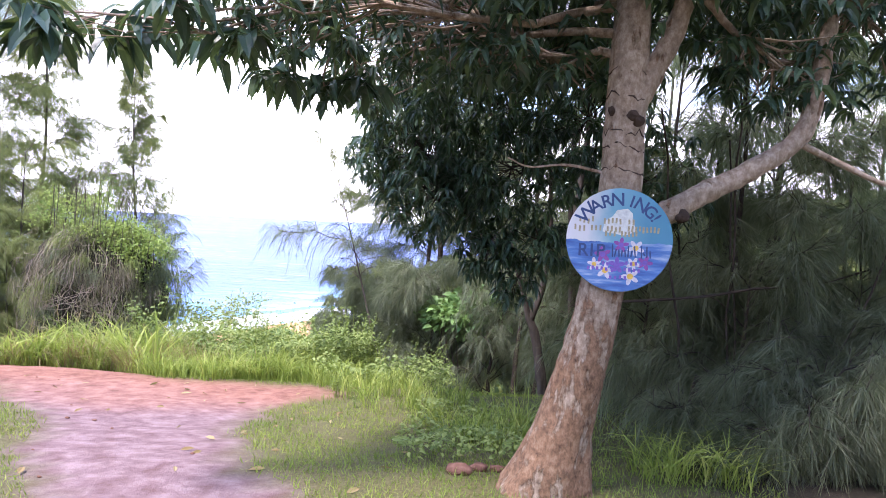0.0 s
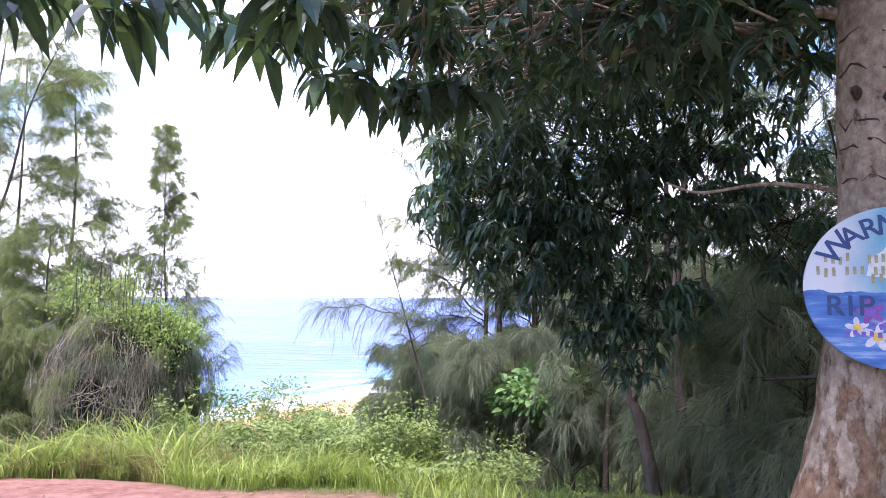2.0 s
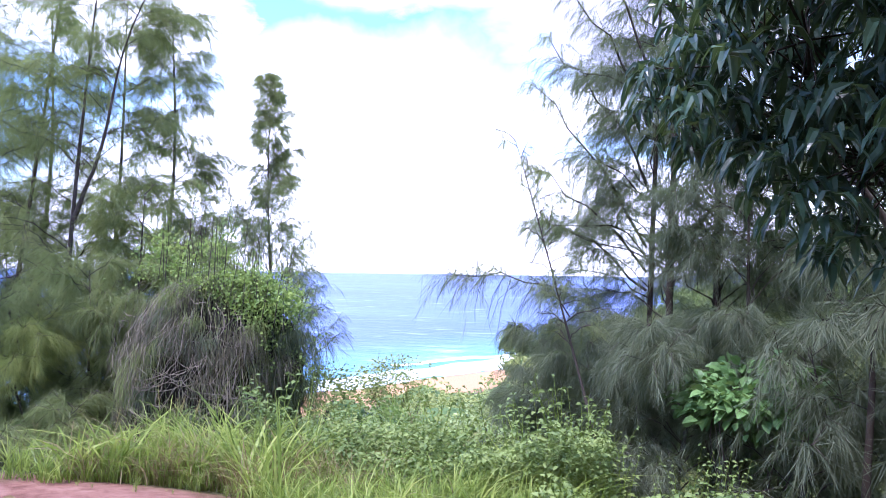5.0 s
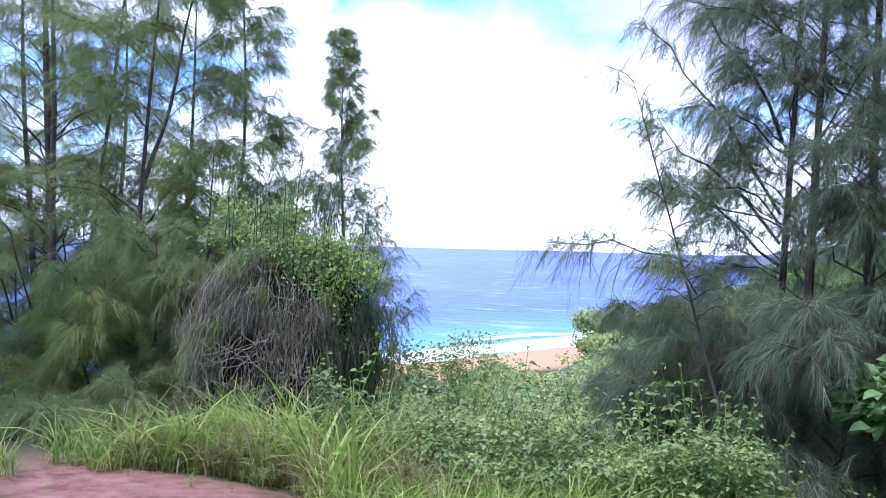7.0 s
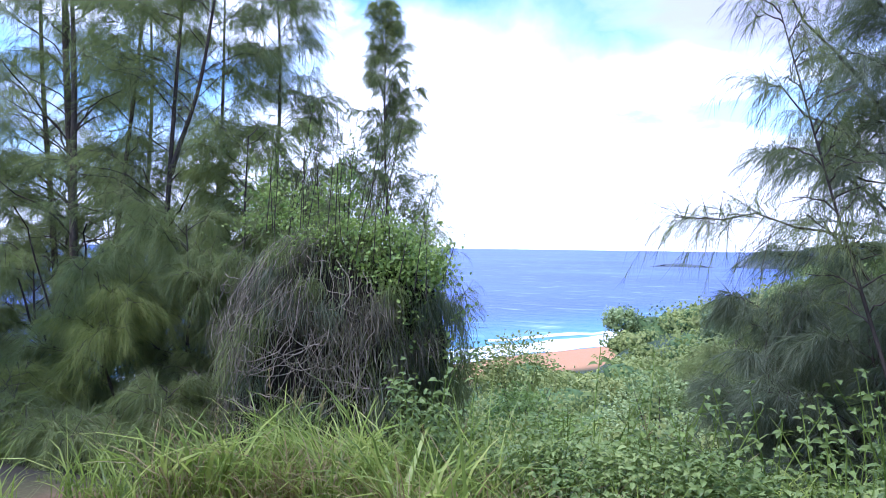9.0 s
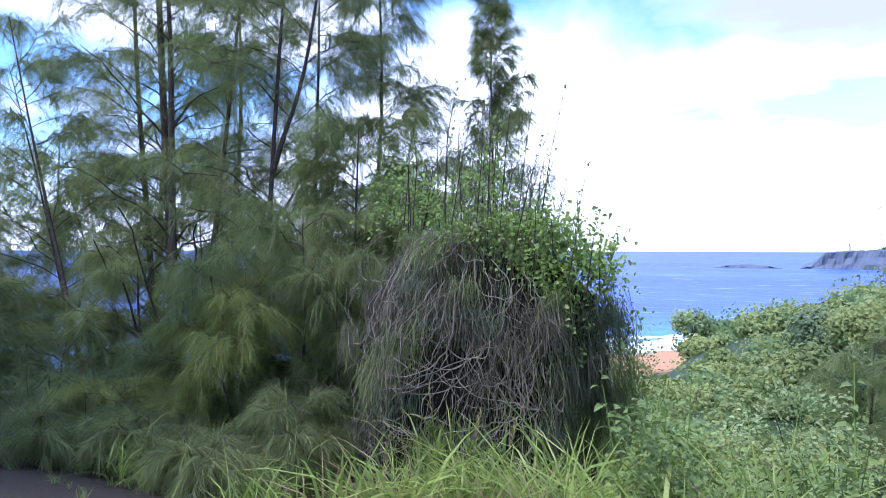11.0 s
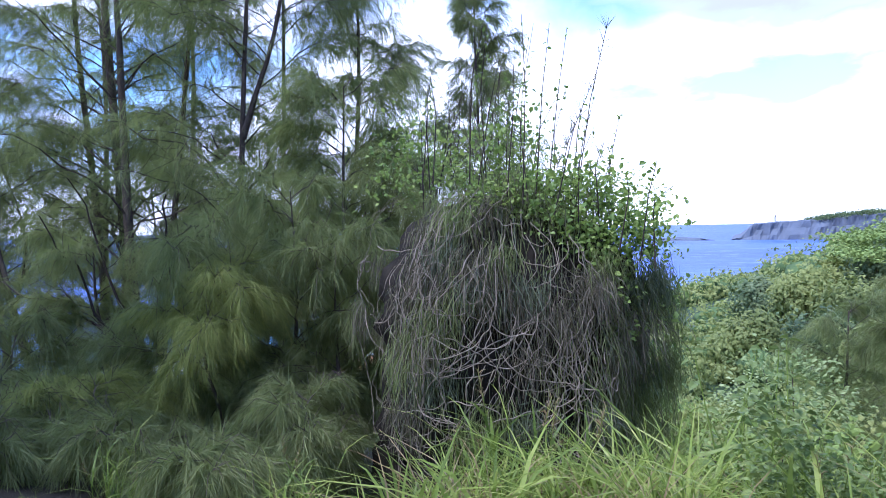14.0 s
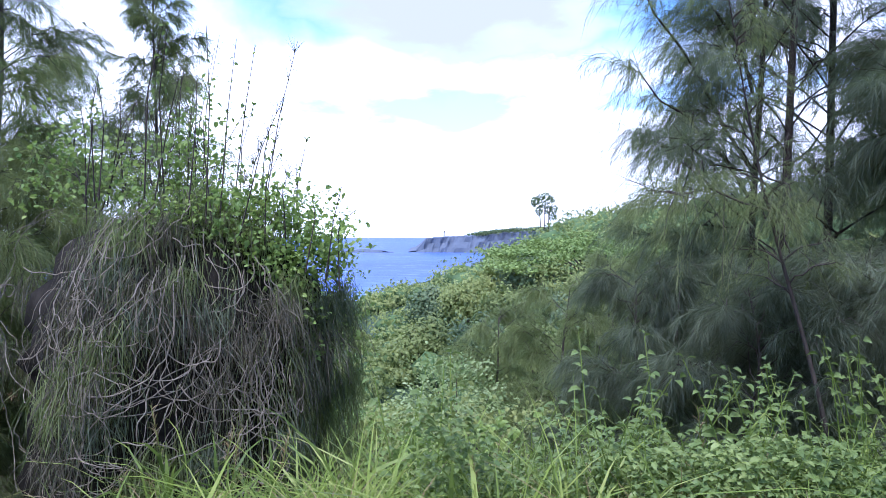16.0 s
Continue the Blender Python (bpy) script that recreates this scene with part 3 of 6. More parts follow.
def iron_limb(rng, tree, a, b, r0, twigs, per, nlen, width, mat, bark, sag=-0.12, start=0.2, droop=1.6, fine=1.0):
    """One ironwood limb: arching twigs along it, from which the needles hang like hair."""
    L = np.linalg.norm(np.asarray(b) - np.asarray(a))
    p, (tv, tq) = limb_tube(a, b, r0, max(0.004, r0 * 0.25), rng, sag, 0.10, 7, 5)
    s = start + (1 - start) * rng.random(twigs) ** 0.75
    idx = s * (len(p) - 1)
    k = np.minimum(idx.astype(int), len(p) - 2)
    f = (idx - k)[:, None]
    base = p[k] * (1 - f) + p[k + 1] * f
    axis = unit(p[k + 1] - p[k])
    tdir = unit(axis * 0.8 + rng.normal(size=(twigs, 3)) * 0.62 + np.array((0, 0, 0.15)))
    tlen = (0.34 + 0.55 * rng.random(twigs)) * min(1.0, 0.40 + L * 0.40) * fine
    mid = base + tdir * tlen[:, None] * 0.5
    end = mid + unit(tdir + DOWN * droop * 0.75) * tlen[:, None] * 0.5
    tubes = [(tv, tq)] + [tube([base[i], mid[i], end[i]], (0.0045, 0.003, 0.0012), 3) for i in range(0, twigs, 2)]
    tv, tq = join(tubes)
    m = twigs * per
    w = rng.random((twigs, per, 1))
    pos = (base[:, None] * (1 - w) ** 2 + 2 * mid[:, None] * w * (1 - w) + end[:, None] * w**2).reshape(-1, 3)
    tan = ((mid - base)[:, None] * (1 - w) + (end - mid)[:, None] * w).reshape(-1, 3)
    nd = unit(unit(tan) * 0.75 + rng.normal(size=(m, 3)) * 0.34 + DOWN * droop * (0.08 + 0.62 * rng.random((m, 1)) ** 1.5))
    ln = nlen * (0.5 + 0.8 * rng.random((m, 1)))
    side = unit(np.cross(nd, rng.normal(size=(m, 3)))) * width / 2
    v = np.stack([pos - side, pos + side, pos + nd * ln], 1).reshape(-1, 3)
    lim = put_part("limb", tv, [tq], bark, tree)
    put_part("foliage", v, [np.arange(3 * m).reshape(-1, 3)], mat, lim)


def ironwood(seed, base, top, r0, limbs, zr, reach, twigs=14, per=26, nlen=0.24, width=0.006, mat=None, bark=None, label="", bend=0.0, az=None, rise=0.5, group="", lower=0.0, taper=0.0):
    """An ironwood: a straight tapered trunk and many limbs with hanging needles. zr: share of the height with limbs; reach: limb length low and high."""
    rng = np.random.default_rng(seed)
    mat, bark = mat or M_needle, bark or M_bark_iron
    tree = thing("ironwood_tree", label or "tall slender ironwood tree with drooping grey-green needles", "tree", group)
    base, top = np.asarray(base, float), np.asarray(top, float)
    t = np.linspace(0, 1, 12)[:, None]
    p = base + (top - base) * t
    side = np.array((rng.normal(), rng.normal(), 0)) * 0.06
    p = p + side * np.sin(t * 7) + np.array((bend, 0, 0)) * t * (1 - t) * 4
    p[0] += DOWN * 0.15
    tv, tq = tube(p, np.linspace(r0, r0 * 0.16, 12) * np.where(t[:, 0] < 0.05, 1.35, 1), 8, rough=0.05, rng=rng)
    put_part("trunk", tv, [tq], bark, tree, shade=True)
    H = np.linalg.norm(top - base)
    for i in range(limbs):
        s = zr[0] + (zr[1] - zr[0]) * (i + rng.random()) / limbs
        k = min(int(s * 11), 10)
        a = p[k] + (p[k + 1] - p[k]) * (s * 11 - k)
        L = (reach[0] + (reach[1] - reach[0]) * (s - zr[0]) / max(zr[1] - zr[0], 1e-6)) * (0.65 + 0.6 * rng.random())
        th = radians(rng.uniform(*az)) if az else rng.uniform(0, 2 * np.pi)
        up = rise * (0.5 + 0.9 * rng.random()) - lower
        b = a + L * unit(np.array((math.sin(th), math.cos(th), up)))
        iron_limb(rng, tree, a, b, max(0.008 - 0.004 * taper, r0 * 0.28 * (1.1 - s)), twigs, per, nlen * (1 - taper * s * 0.7), width, mat, bark, fine=1 - taper * s)
    return tree


def G(x, y, dz=0.0):
    return np.array((x, y, land_at(x, y) + dz))


# the grove beside the vine mound
M_needle_new = leaf_mat("fresh_needle", (0.17, 0.195, 0.052), (0.31, 0.34, 0.092), (0.46, 0.47, 0.145), 0.6, 0.45, 1.0)
GROVE = dict(group="ironwood grove", width=0.0044, az=(178, 445))
ironwood(11, G(-16.8, 18.0), (-17.5, 18.0, 9.0), 0.090, 36, (0.22, 0.95), (2.5, 1.1), 23, 36, 0.36, **GROVE)
ironwood(12, G(-16.0, 17.8), (-16.5, 17.8, 9.8), 0.120, 38, (0.22, 0.90), (2.5, 1.2), 23, 36, 0.36, **GROVE)
ironwood(13, G(-15.0, 17.2), (-15.8, 17.2, 9.2), 0.095, 34, (0.22, 0.92), (2.3, 1.1), 23, 36, 0.36, **GROVE)
ironwood(29, G(-15.45, 17.8), (-13.9, 17.9, 8.6), 0.065, 34, (0.22, 1.0), (2.2, 1.0), 23, 36, 0.36, label="slender ironwood tree with a leaning stem", **GROVE)
ironwood(14, G(-13.05, 17.15), (-12.3, 17.15, 8.0), 0.062, 36, (0.26, 1.0), (2.1, 0.9), 23, 36, 0.36, bend=-0.18, label="slender ironwood tree with a thin straight stem", **GROVE)
ironwood(30, (-12.88, 17.15, 2.2), (-11.0, 17.2, 7.4), 0.040, 30, (0.1, 1.0), (1.7, 0.8), 22, 42, 0.34, label="leaning ironwood stem forking from its neighbour", **GROVE)
ironwood(15, G(-12.0, 18.8), (-11.8, 18.8, 6.8), 0.07, 74, (0.08, 1.0), (1.9, 0.7), 24, 44, 0.34, **GROVE)
ironwood(115, G(-13.9, 19.4), (-13.6, 19.4, 7.6), 0.07, 40, (0.10, 1.0), (2.1, 0.9), 23, 36, 0.36, **GROVE)
ironwood(16, G(-15.7, 15.9), (-18.4, 16.0, 5.2), 0.050, 22, (0.30, 1.0), (1.8, 1.0), 22, 40, 0.34, label="ironwood stem leaning away from the grove", **GROVE)
ironwood(116, G(-16.2, 16.3), (-18.9, 16.3, 4.4), 0.040, 18, (0.30, 1.0), (1.6, 1.0), 22, 40, 0.34, label="ironwood stem leaning away from the grove", **GROVE)
ironwood(22, G(-18.9, 20.0), (-19.2, 20.0, 8.0), 0.09, 36, (0.12, 1.0), (2.8, 1.2), 23, 36, 0.36, **GROVE)
ironwood(122, G(-17.2, 20.6), (-17.0, 20.6, 8.4), 0.09, 36, (0.12, 1.0), (2.6, 1.2), 23, 36, 0.36, **GROVE)
YOUNG = dict(group="ironwood grove", width=0.0058, label="young bushy ironwood with dense drooping needles")
ironwood(17, G(-13.9, 15.8), (-14.3, 15.6, 0.4), 0.05, 20, (0.05, 1.0), (1.3, 0.6), 24, 44, 0.30, **YOUNG)
ironwood(18, G(-11.9, 15.0), (-11.8, 14.8, 0.5), 0.04, 26, (0.05, 1.0), (1.1, 0.6), 24, 44, 0.30, **YOUNG)
ironwood(19, G(-11.0, 16.8), (-10.9, 16.8, 2.6), 0.05, 34, (0.08, 1.0), (1.5, 0.7), 24, 44, 0.30, **YOUNG)
ironwood(20, G(-16.4, 14.8), (-16.6, 14.6, 0.6), 0.05, 22, (0.05, 1.0), (1.5, 0.7), 24, 42, 0.30, **YOUNG)
ironwood(24, G(-15.2, 18.8), (-15.4, 18.8, 2.6), 0.05, 34, (0.05, 1.0), (1.7, 0.9), 22, 42, 0.30, **YOUNG)
ironwood(26, G(-18.0, 17.2), (-18.3, 17.2, 2.2), 0.05, 32, (0.05, 1.0), (1.8, 0.9), 22, 40, 0.30, **YOUNG)
ironwood(27, G(-11.3, 14.6), (-11.2, 14.45, 0.10), 0.03, 13, (0.55, 1.0), (0.75, 0.5), 22, 46, 0.30, 0.0045, mat=M_needle_new, group="ironwood grove", label="fresh yellow-green ironwood shoot with hanging soft needles")
ironwood(41, G(-17.3, 19.8), (-17.4, 19.7, 2.4), 0.05, 34, (0.05, 1.0), (1.9, 1.0), 22, 40, 0.30, **YOUNG)
ironwood(42, G(-13.7, 19.4), (-13.7, 19.3, 2.2), 0.05, 32, (0.05, 1.0), (1.8, 0.9), 22, 40, 0.30, **YOUNG)
ironwood(44, G(-11.9, 17.9), (-11.8, 17.9, 1.5), 0.05, 26, (0.05, 1.0), (1.5, 0.8), 22, 42, 0.30, **YOUNG)
ironwood(46, G(-13.6, 14.0), (-13.9, 14.2, -0.5), 0.03, 13, (0.05, 1.0), (1.1, 0.6), 22, 44, 0.28, **YOUNG)
ironwood(45, G(-12.7, 13.1), (-12.8, 12.9, -0.95), 0.03, 10, (0.05, 1.0), (0.8, 0.5), 22, 44, 0.28, **YOUNG)
ironwood(48, G(-10.8, 13.2), (-10.9, 13.1, -1.05), 0.03, 9, (0.05, 1.0), (0.6, 0.4), 22, 44, 0.26, **YOUNG)
ironwood(152, G(-9.9, 13.0), (-9.9, 12.9, -1.10), 0.025, 8, (0.05, 1.0), (0.6, 0.4), 20, 44, 0.26, **YOUNG)
ironwood(153, G(-11.7, 12.5), (-11.8, 12.4, -1.10), 0.025, 9, (0.05, 1.0), (0.7, 0.4), 20, 44, 0.26, **YOUNG)
ironwood(154, G(-13.4, 12.2), (-13.5, 12.1, -0.95), 0.025, 10, (0.05, 1.0), (0.8, 0.4), 20, 44, 0.26, **YOUNG)
ironwood(150, G(-20.6, 18.6), (-20.8, 18.5, 3.4), 0.06, 36, (0.05, 1.0), (2.3, 1.1), 22, 40, 0.32, **YOUNG)
ironwood(151, G(-18.9, 15.6), (-19.1, 15.5, 1.7), 0.05, 30, (0.05, 1.0), (1.9, 0.9), 22, 40, 0.30, **YOUNG)
ironwood(148, G(-14.9, 13.6), (-15.1, 13.4, 0.1), 0.03, 16, (0.05, 1.0), (1.3, 0.7), 22, 44, 0.28, **YOUNG)
ironwood(149, G(-12.6, 16.4), (-12.6, 16.3, 0.7), 0.04, 22, (0.05, 1.0), (1.3, 0.7), 22, 44, 0.28, **YOUNG)
ironwood(47, G(-10.9, 15.5), (-10.8, 15.4, 1.1), 0.04, 26, (0.05, 1.0), (1.1, 0.6), 24, 44, 0.28, **YOUNG)
ironwood(101, G(-9.9, 17.2), (-9.9, 17.1, 1.5), 0.04, 28, (0.05, 1.0), (1.1, 0.6), 24, 42, 0.28, **YOUNG)
ironwood(102, G(-10.6, 18.4), (-10.6, 18.3, 2.2), 0.04, 30, (0.05, 1.0), (1.3, 0.7), 24, 42, 0.28, **YOUNG)
ironwood(103, G(-10.2, 15.4), (-10.2, 15.3, 0.4), 0.04, 24, (0.05, 1.0), (0.8, 0.5), 24, 44, 0.26, **YOUNG)
ironwood(105, G(-9.8, 14.1), (-9.8, 14.0, -0.9), 0.03, 11, (0.05, 1.0), (0.5, 0.4), 22, 44, 0.24, **YOUNG)
ironwood(107, G(-11.8, 13.6), (-11.75, 13.5, -0.95), 0.025, 11, (0.55, 1.0), (0.5, 0.4), 20, 44, 0.28, 0.0045, mat=M_needle_new, group="ironwood grove", label="fresh yellow-green ironwood shoot with hanging soft needles")
# the slim cone behind the mound
ironwood(21, G(-9.8, 20.2), (-10.2, 20.2, 5.75), 0.05, 130, (0.16, 1.0), (2.1, 0.28), 22, 34, 0.28, 0.0044, rise=1.25, taper=0.42, label="slim cone-shaped young ironwood against the sky")
# the dark group on the other side of the gap, shade put into its colours
DARK = dict(group="dark ironwoods", width=0.0050, bark=M_bark_dark, mat=M_needle_shaded)
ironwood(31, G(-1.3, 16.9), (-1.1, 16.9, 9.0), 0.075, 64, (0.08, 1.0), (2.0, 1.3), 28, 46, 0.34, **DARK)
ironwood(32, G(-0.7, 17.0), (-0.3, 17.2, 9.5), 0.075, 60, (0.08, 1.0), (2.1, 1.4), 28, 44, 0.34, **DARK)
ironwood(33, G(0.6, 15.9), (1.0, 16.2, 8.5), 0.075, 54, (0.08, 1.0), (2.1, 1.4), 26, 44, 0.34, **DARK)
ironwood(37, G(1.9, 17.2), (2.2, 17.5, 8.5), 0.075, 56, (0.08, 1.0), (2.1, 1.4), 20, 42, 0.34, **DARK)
sapling = ironwood(34, G(-2.05, 14.7), (-3.42, 14.5, 2.95), 0.026, 26, (0.45, 1.0), (0.5, 0.18), 8, 20, 0.20, 0.0035, group="dark ironwoods", label="thin leaning ironwood sapling with open feathery twigs")
rs_ = np.random.default_rng(340)
iron_limb(rs_, sapling, (-2.80, 14.6, 0.95), (-4.25, 14.15, 1.12), 0.012, 60, 44, 0.24, 0.0032, M_needle, M_bark_iron, -0.05, 0.1, 1.8)
iron_limb(rs_, sapling, (-2.7, 14.6, 0.6), (-3.2, 14.3, 1.15), 0.010, 14, 28, 0.26, 0.0035, M_needle, M_bark_iron, -0.05, 0.2, 1.8)
rs_ = np.random.default_rng(350)
big = ironwood(48, G(-1.6, 17.1), (-1.35, 17.2, 8.5), 0.06, 34, (0.3, 1.0), (1.7, 1.2), 22, 42, 0.34, **DARK)
for a_, b_, n_ in (((-1.6, 17.1, 1.6), (-3.45, 17.3, 4.4), 60), ((-1.6, 17.1, 2.6), (-3.2, 17.3, 5.2), 46), ((-1.6, 17.1, 1.2), (-3.4, 17.0, 2.9), 50), ((-1.6, 17.1, 3.6), (-2.9, 17.2, 6.2), 40), ((-1.6, 17.1, 0.9), (-3.3, 16.9, 2.0), 40), ((-1.6, 17.1, 4.6), (-2.8, 17.3, 7.0), 36)):
    iron_limb(rs_, big, a_, b_, 0.024, n_, 46, 0.30, 0.0045, M_needle, M_bark_dark, -0.08, 0.15, 2.0)
for k, (x, y, z, r) in enumerate(((-2.4, 23.4, -0.5, 1.7), (-0.9, 24.8, 0.1, 1.8), (-3.4, 26.6, -1.5, 1.6), (0.9, 23.0, 0.6, 1.8))):
    ironwood(360 + k, G(x, y), (x + 0.2, y, z), 0.07, 30, (0.15, 1.0), (r, 0.8), 22, 36, 0.34, 0.009, group="slope ironwoods", label="feathery grey-green ironwood on the slope")
LOW = dict(mat=M_needle_shaded, group="dark ironwoods", width=0.0055, label="low spreading ironwood with hanging needles coloured as in shade")
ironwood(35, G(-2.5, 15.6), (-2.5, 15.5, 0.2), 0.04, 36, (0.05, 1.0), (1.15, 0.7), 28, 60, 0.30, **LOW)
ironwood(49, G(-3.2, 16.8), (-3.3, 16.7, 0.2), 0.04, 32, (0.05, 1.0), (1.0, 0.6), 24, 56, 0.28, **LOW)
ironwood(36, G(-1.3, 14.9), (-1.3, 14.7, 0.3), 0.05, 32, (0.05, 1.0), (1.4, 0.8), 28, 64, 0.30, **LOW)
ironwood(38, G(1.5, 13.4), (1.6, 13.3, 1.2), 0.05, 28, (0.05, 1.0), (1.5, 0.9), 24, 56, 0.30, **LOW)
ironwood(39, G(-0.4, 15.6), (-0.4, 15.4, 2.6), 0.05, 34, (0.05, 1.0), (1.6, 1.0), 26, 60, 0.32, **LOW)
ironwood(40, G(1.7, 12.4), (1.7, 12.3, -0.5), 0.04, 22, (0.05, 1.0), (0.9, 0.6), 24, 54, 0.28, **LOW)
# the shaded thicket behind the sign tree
# Its shade is also put into the darker needle and bark colours.
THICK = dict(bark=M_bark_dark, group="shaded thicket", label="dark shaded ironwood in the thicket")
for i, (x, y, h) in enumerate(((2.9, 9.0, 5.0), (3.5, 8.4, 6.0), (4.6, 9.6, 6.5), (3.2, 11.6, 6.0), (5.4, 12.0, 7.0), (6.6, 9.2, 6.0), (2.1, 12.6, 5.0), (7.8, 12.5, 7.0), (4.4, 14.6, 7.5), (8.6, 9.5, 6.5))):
    ironwood(50 + i, G(x + LX, y + LY), (x + LX + 0.3, y + LY, h), 0.045 + 0.012 * (i % 3), 18, (0.05, 1.0), (1.8, 1.0), 24, 24, 0.40, 0.009, mat=M_needle_shaded, **THICK)
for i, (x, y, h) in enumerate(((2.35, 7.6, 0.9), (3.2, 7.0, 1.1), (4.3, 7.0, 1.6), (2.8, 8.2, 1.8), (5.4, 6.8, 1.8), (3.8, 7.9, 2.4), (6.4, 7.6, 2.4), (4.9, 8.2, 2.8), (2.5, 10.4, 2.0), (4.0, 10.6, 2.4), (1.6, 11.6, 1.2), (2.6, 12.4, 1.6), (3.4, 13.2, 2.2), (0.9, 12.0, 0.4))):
    ironwood(70 + i, G(x + LX, y + LY), (x + LX + 0.1, y + LY, h), 0.04, 22, (0.03, 1.0), (1.1, 0.7), 18, 30, 0.36, 0.008, mat=M_needle_dry if i == 4 else M_needle_shaded, bark=M_bark_dark, group="shaded thicket", label="low ironwood scrub filling the thicket, coloured as in shade")
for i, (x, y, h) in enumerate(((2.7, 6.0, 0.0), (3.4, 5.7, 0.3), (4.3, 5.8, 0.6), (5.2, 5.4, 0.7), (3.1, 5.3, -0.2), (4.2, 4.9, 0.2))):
    ironwood(90 + i, G(x + LX, y + LY), (x + LX + 0.1, y + LY, h), 0.03, 16, (0.03, 1.0), (0.8, 0.5), 20, 40, 0.28, 0.006, mat=M_needle_shaded, **THICK)
# bare dark limbs that cross the grove
for a_, b_ in (((-13.9, 15.5, -0.72), (-15.6, 15.0, 0.05)), ((-14.4, 15.5, -0.8), (-15.9, 15.2, -0.75)), ((-12.4, 15.0, 0.45), (-11.75, 15.0, 0.75)), ((-12.35, 15.0, -0.3), (-12.3, 15.0, 1.1)), ((-13.1, 17.3, 1.0), (-11.9, 16.8, 1.9)), ((-15.5, 17.0, 3.0), (-17.0, 16.5, 4.6)), ((-13.4, 15.6, -1.0), (-14.3, 15.3, 1.4)), ((-13.6, 15.4, -1.0), (-14.6, 15.1, 0.9))):
    p, (v, q) = limb_tube(a_, b_, 0.022, 0.008, rs_, -0.04, 0.08, 8, 6)
    tagged(put_part("dead_branch", v, [q], M_bark_dark, None, "", True), "bare dark branch crossing the ironwood grove", "branch", "bare branches")

# ---- the sign tree and its neighbour ----
def leaf_bough(rng, tree, root, centre, size, clusters, per=9, r0=0.03, llen=0.19, mat=None, bark=None, ratio=0.24, droop=0.9):
    """A bough: a limb from root into a cloud of leaf rosettes round centre."""
    mat, bark = mat or M_mango, bark or M_bark_mango
    centre, size = np.asarray(centre, float), np.asarray(size, float)
    p, pc = limb_tube(root, centre, r0, r0 * 0.4, rng, 0.04, 0.10, 7, 6)
    tips = centre + in_ball(rng, clusters, 0.25) * size
    tubes = [pc]
    for t in tips[:: max(1, clusters // 45)]:
        k = rng.integers(3, 7)
        m = (p[k] + t) / 2 + rng.normal(size=3) * 0.06
        tubes.append(tube([p[k], m, t], (r0 * 0.3, r0 * 0.2, 0.003), 4))
    v, q = join(tubes)
    lim = put_part("limb", v, [q], bark, tree, shade=True)
    n = clusters * per
    pos = np.repeat(tips, per, 0) + rng.normal(size=(n, 3)) * 0.02
    a = rng.random(n) * 2 * np.pi
    d = np.stack([np.cos(a), np.sin(a), -0.55 + 0.7 * rng.random(n)], 1)
    lv, lf = leaves(rng, pos, d, llen * (0.65 + 0.6 * rng.random(n)), ratio, 0.22, droop * (0.5 + rng.random(n)))
    put_part("foliage", lv, [lf], mat, lim)
    return lim


rng = np.random.default_rng(5)
mango = thing("mango_tree", "mango tree with scarred pale trunk and hanging dark leaves", "tree")
mango.location = (LX, LY, 0)
tp = curve_points([(0.90, 4.55, -0.62), (0.96, 4.52, -0.25), (1.09, 4.48, 0.35), (1.20, 4.47, 0.85), (1.30, 4.46, 1.6), (1.31, 4.46, 2.1), (1.32, 4.46, 2.6), (1.34, 4.5, 3.3)], 8)
tr = np.interp(tp[:, 2], (-0.62, -0.3, 0.1, 0.7, 1.6, 2.6, 3.3), (0.28, 0.225, 0.185, 0.152, 0.137, 0.125, 0.09))
tv, tq = tube(tp, tr, 28, rough=0.028, rng=rng)
ang = np.arctan2(tv[:, 1] - np.repeat(tp[:, 1], 28), tv[:, 0] - np.repeat(tp[:, 0], 28))
flare = np.clip((0.25 - tv[:, 2]) / 0.7, 0, 1) ** 1.6 * (0.10 * np.maximum(np.cos(3 * ang + 0.6), 0) + 0.12 * np.maximum(-np.cos(ang), 0) ** 3)
tv[:, 0] += np.cos(ang) * flare
tv[:, 1] += np.sin(ang) * flare
put_part("trunk", tv, [tq], M_bark_mango, mango, "pale scarred trunk with peeling red-brown bark below", True)


def bough(ctrl, r0, r1, sides=12, seed=0):
    p = curve_points(ctrl, 8)
    r = np.linspace(r0, r1, len(p)) * (1 + 0.10 * np.exp(-(((np.arange(len(p)) % 8) / 1.5) ** 2)))
    return tube(p, r, sides, rough=0.03, rng=np.random.default_rng(seed))


for nm, ctrl, r0, r1 in (
    ("limb", [(1.33, 4.46, 2.15), (1.45, 4.44, 2.42), (1.58, 4.42, 2.70), (1.70, 4.42, 3.2), (1.8, 4.5, 4.0)], 0.085, 0.05),
    ("limb", [(1.34, 4.47, 1.42), (1.62, 4.46, 1.55), (1.88, 4.48, 1.70), (2.14, 4.5, 1.84), (2.48, 4.52, 2.10), (2.58, 4.52, 2.5), (2.66, 4.55, 3.1)], 0.082, 0.05),
    ("limb", [(2.45, 4.52, 2.06), (2.75, 4.5, 1.92), (3.05, 4.5, 1.80), (3.5, 4.5, 1.72)], 0.024, 0.012),
    ("limb", [(1.30, 4.55, 1.78), (1.0, 4.75, 1.86), (0.75, 5.0, 1.86), (0.6, 5.1, 1.93)], 0.012, 0.005),
):
    v, q = bough(ctrl, r0, r1)
    put_part(nm, v, [q], M_bark_mango, mango, shade=True)
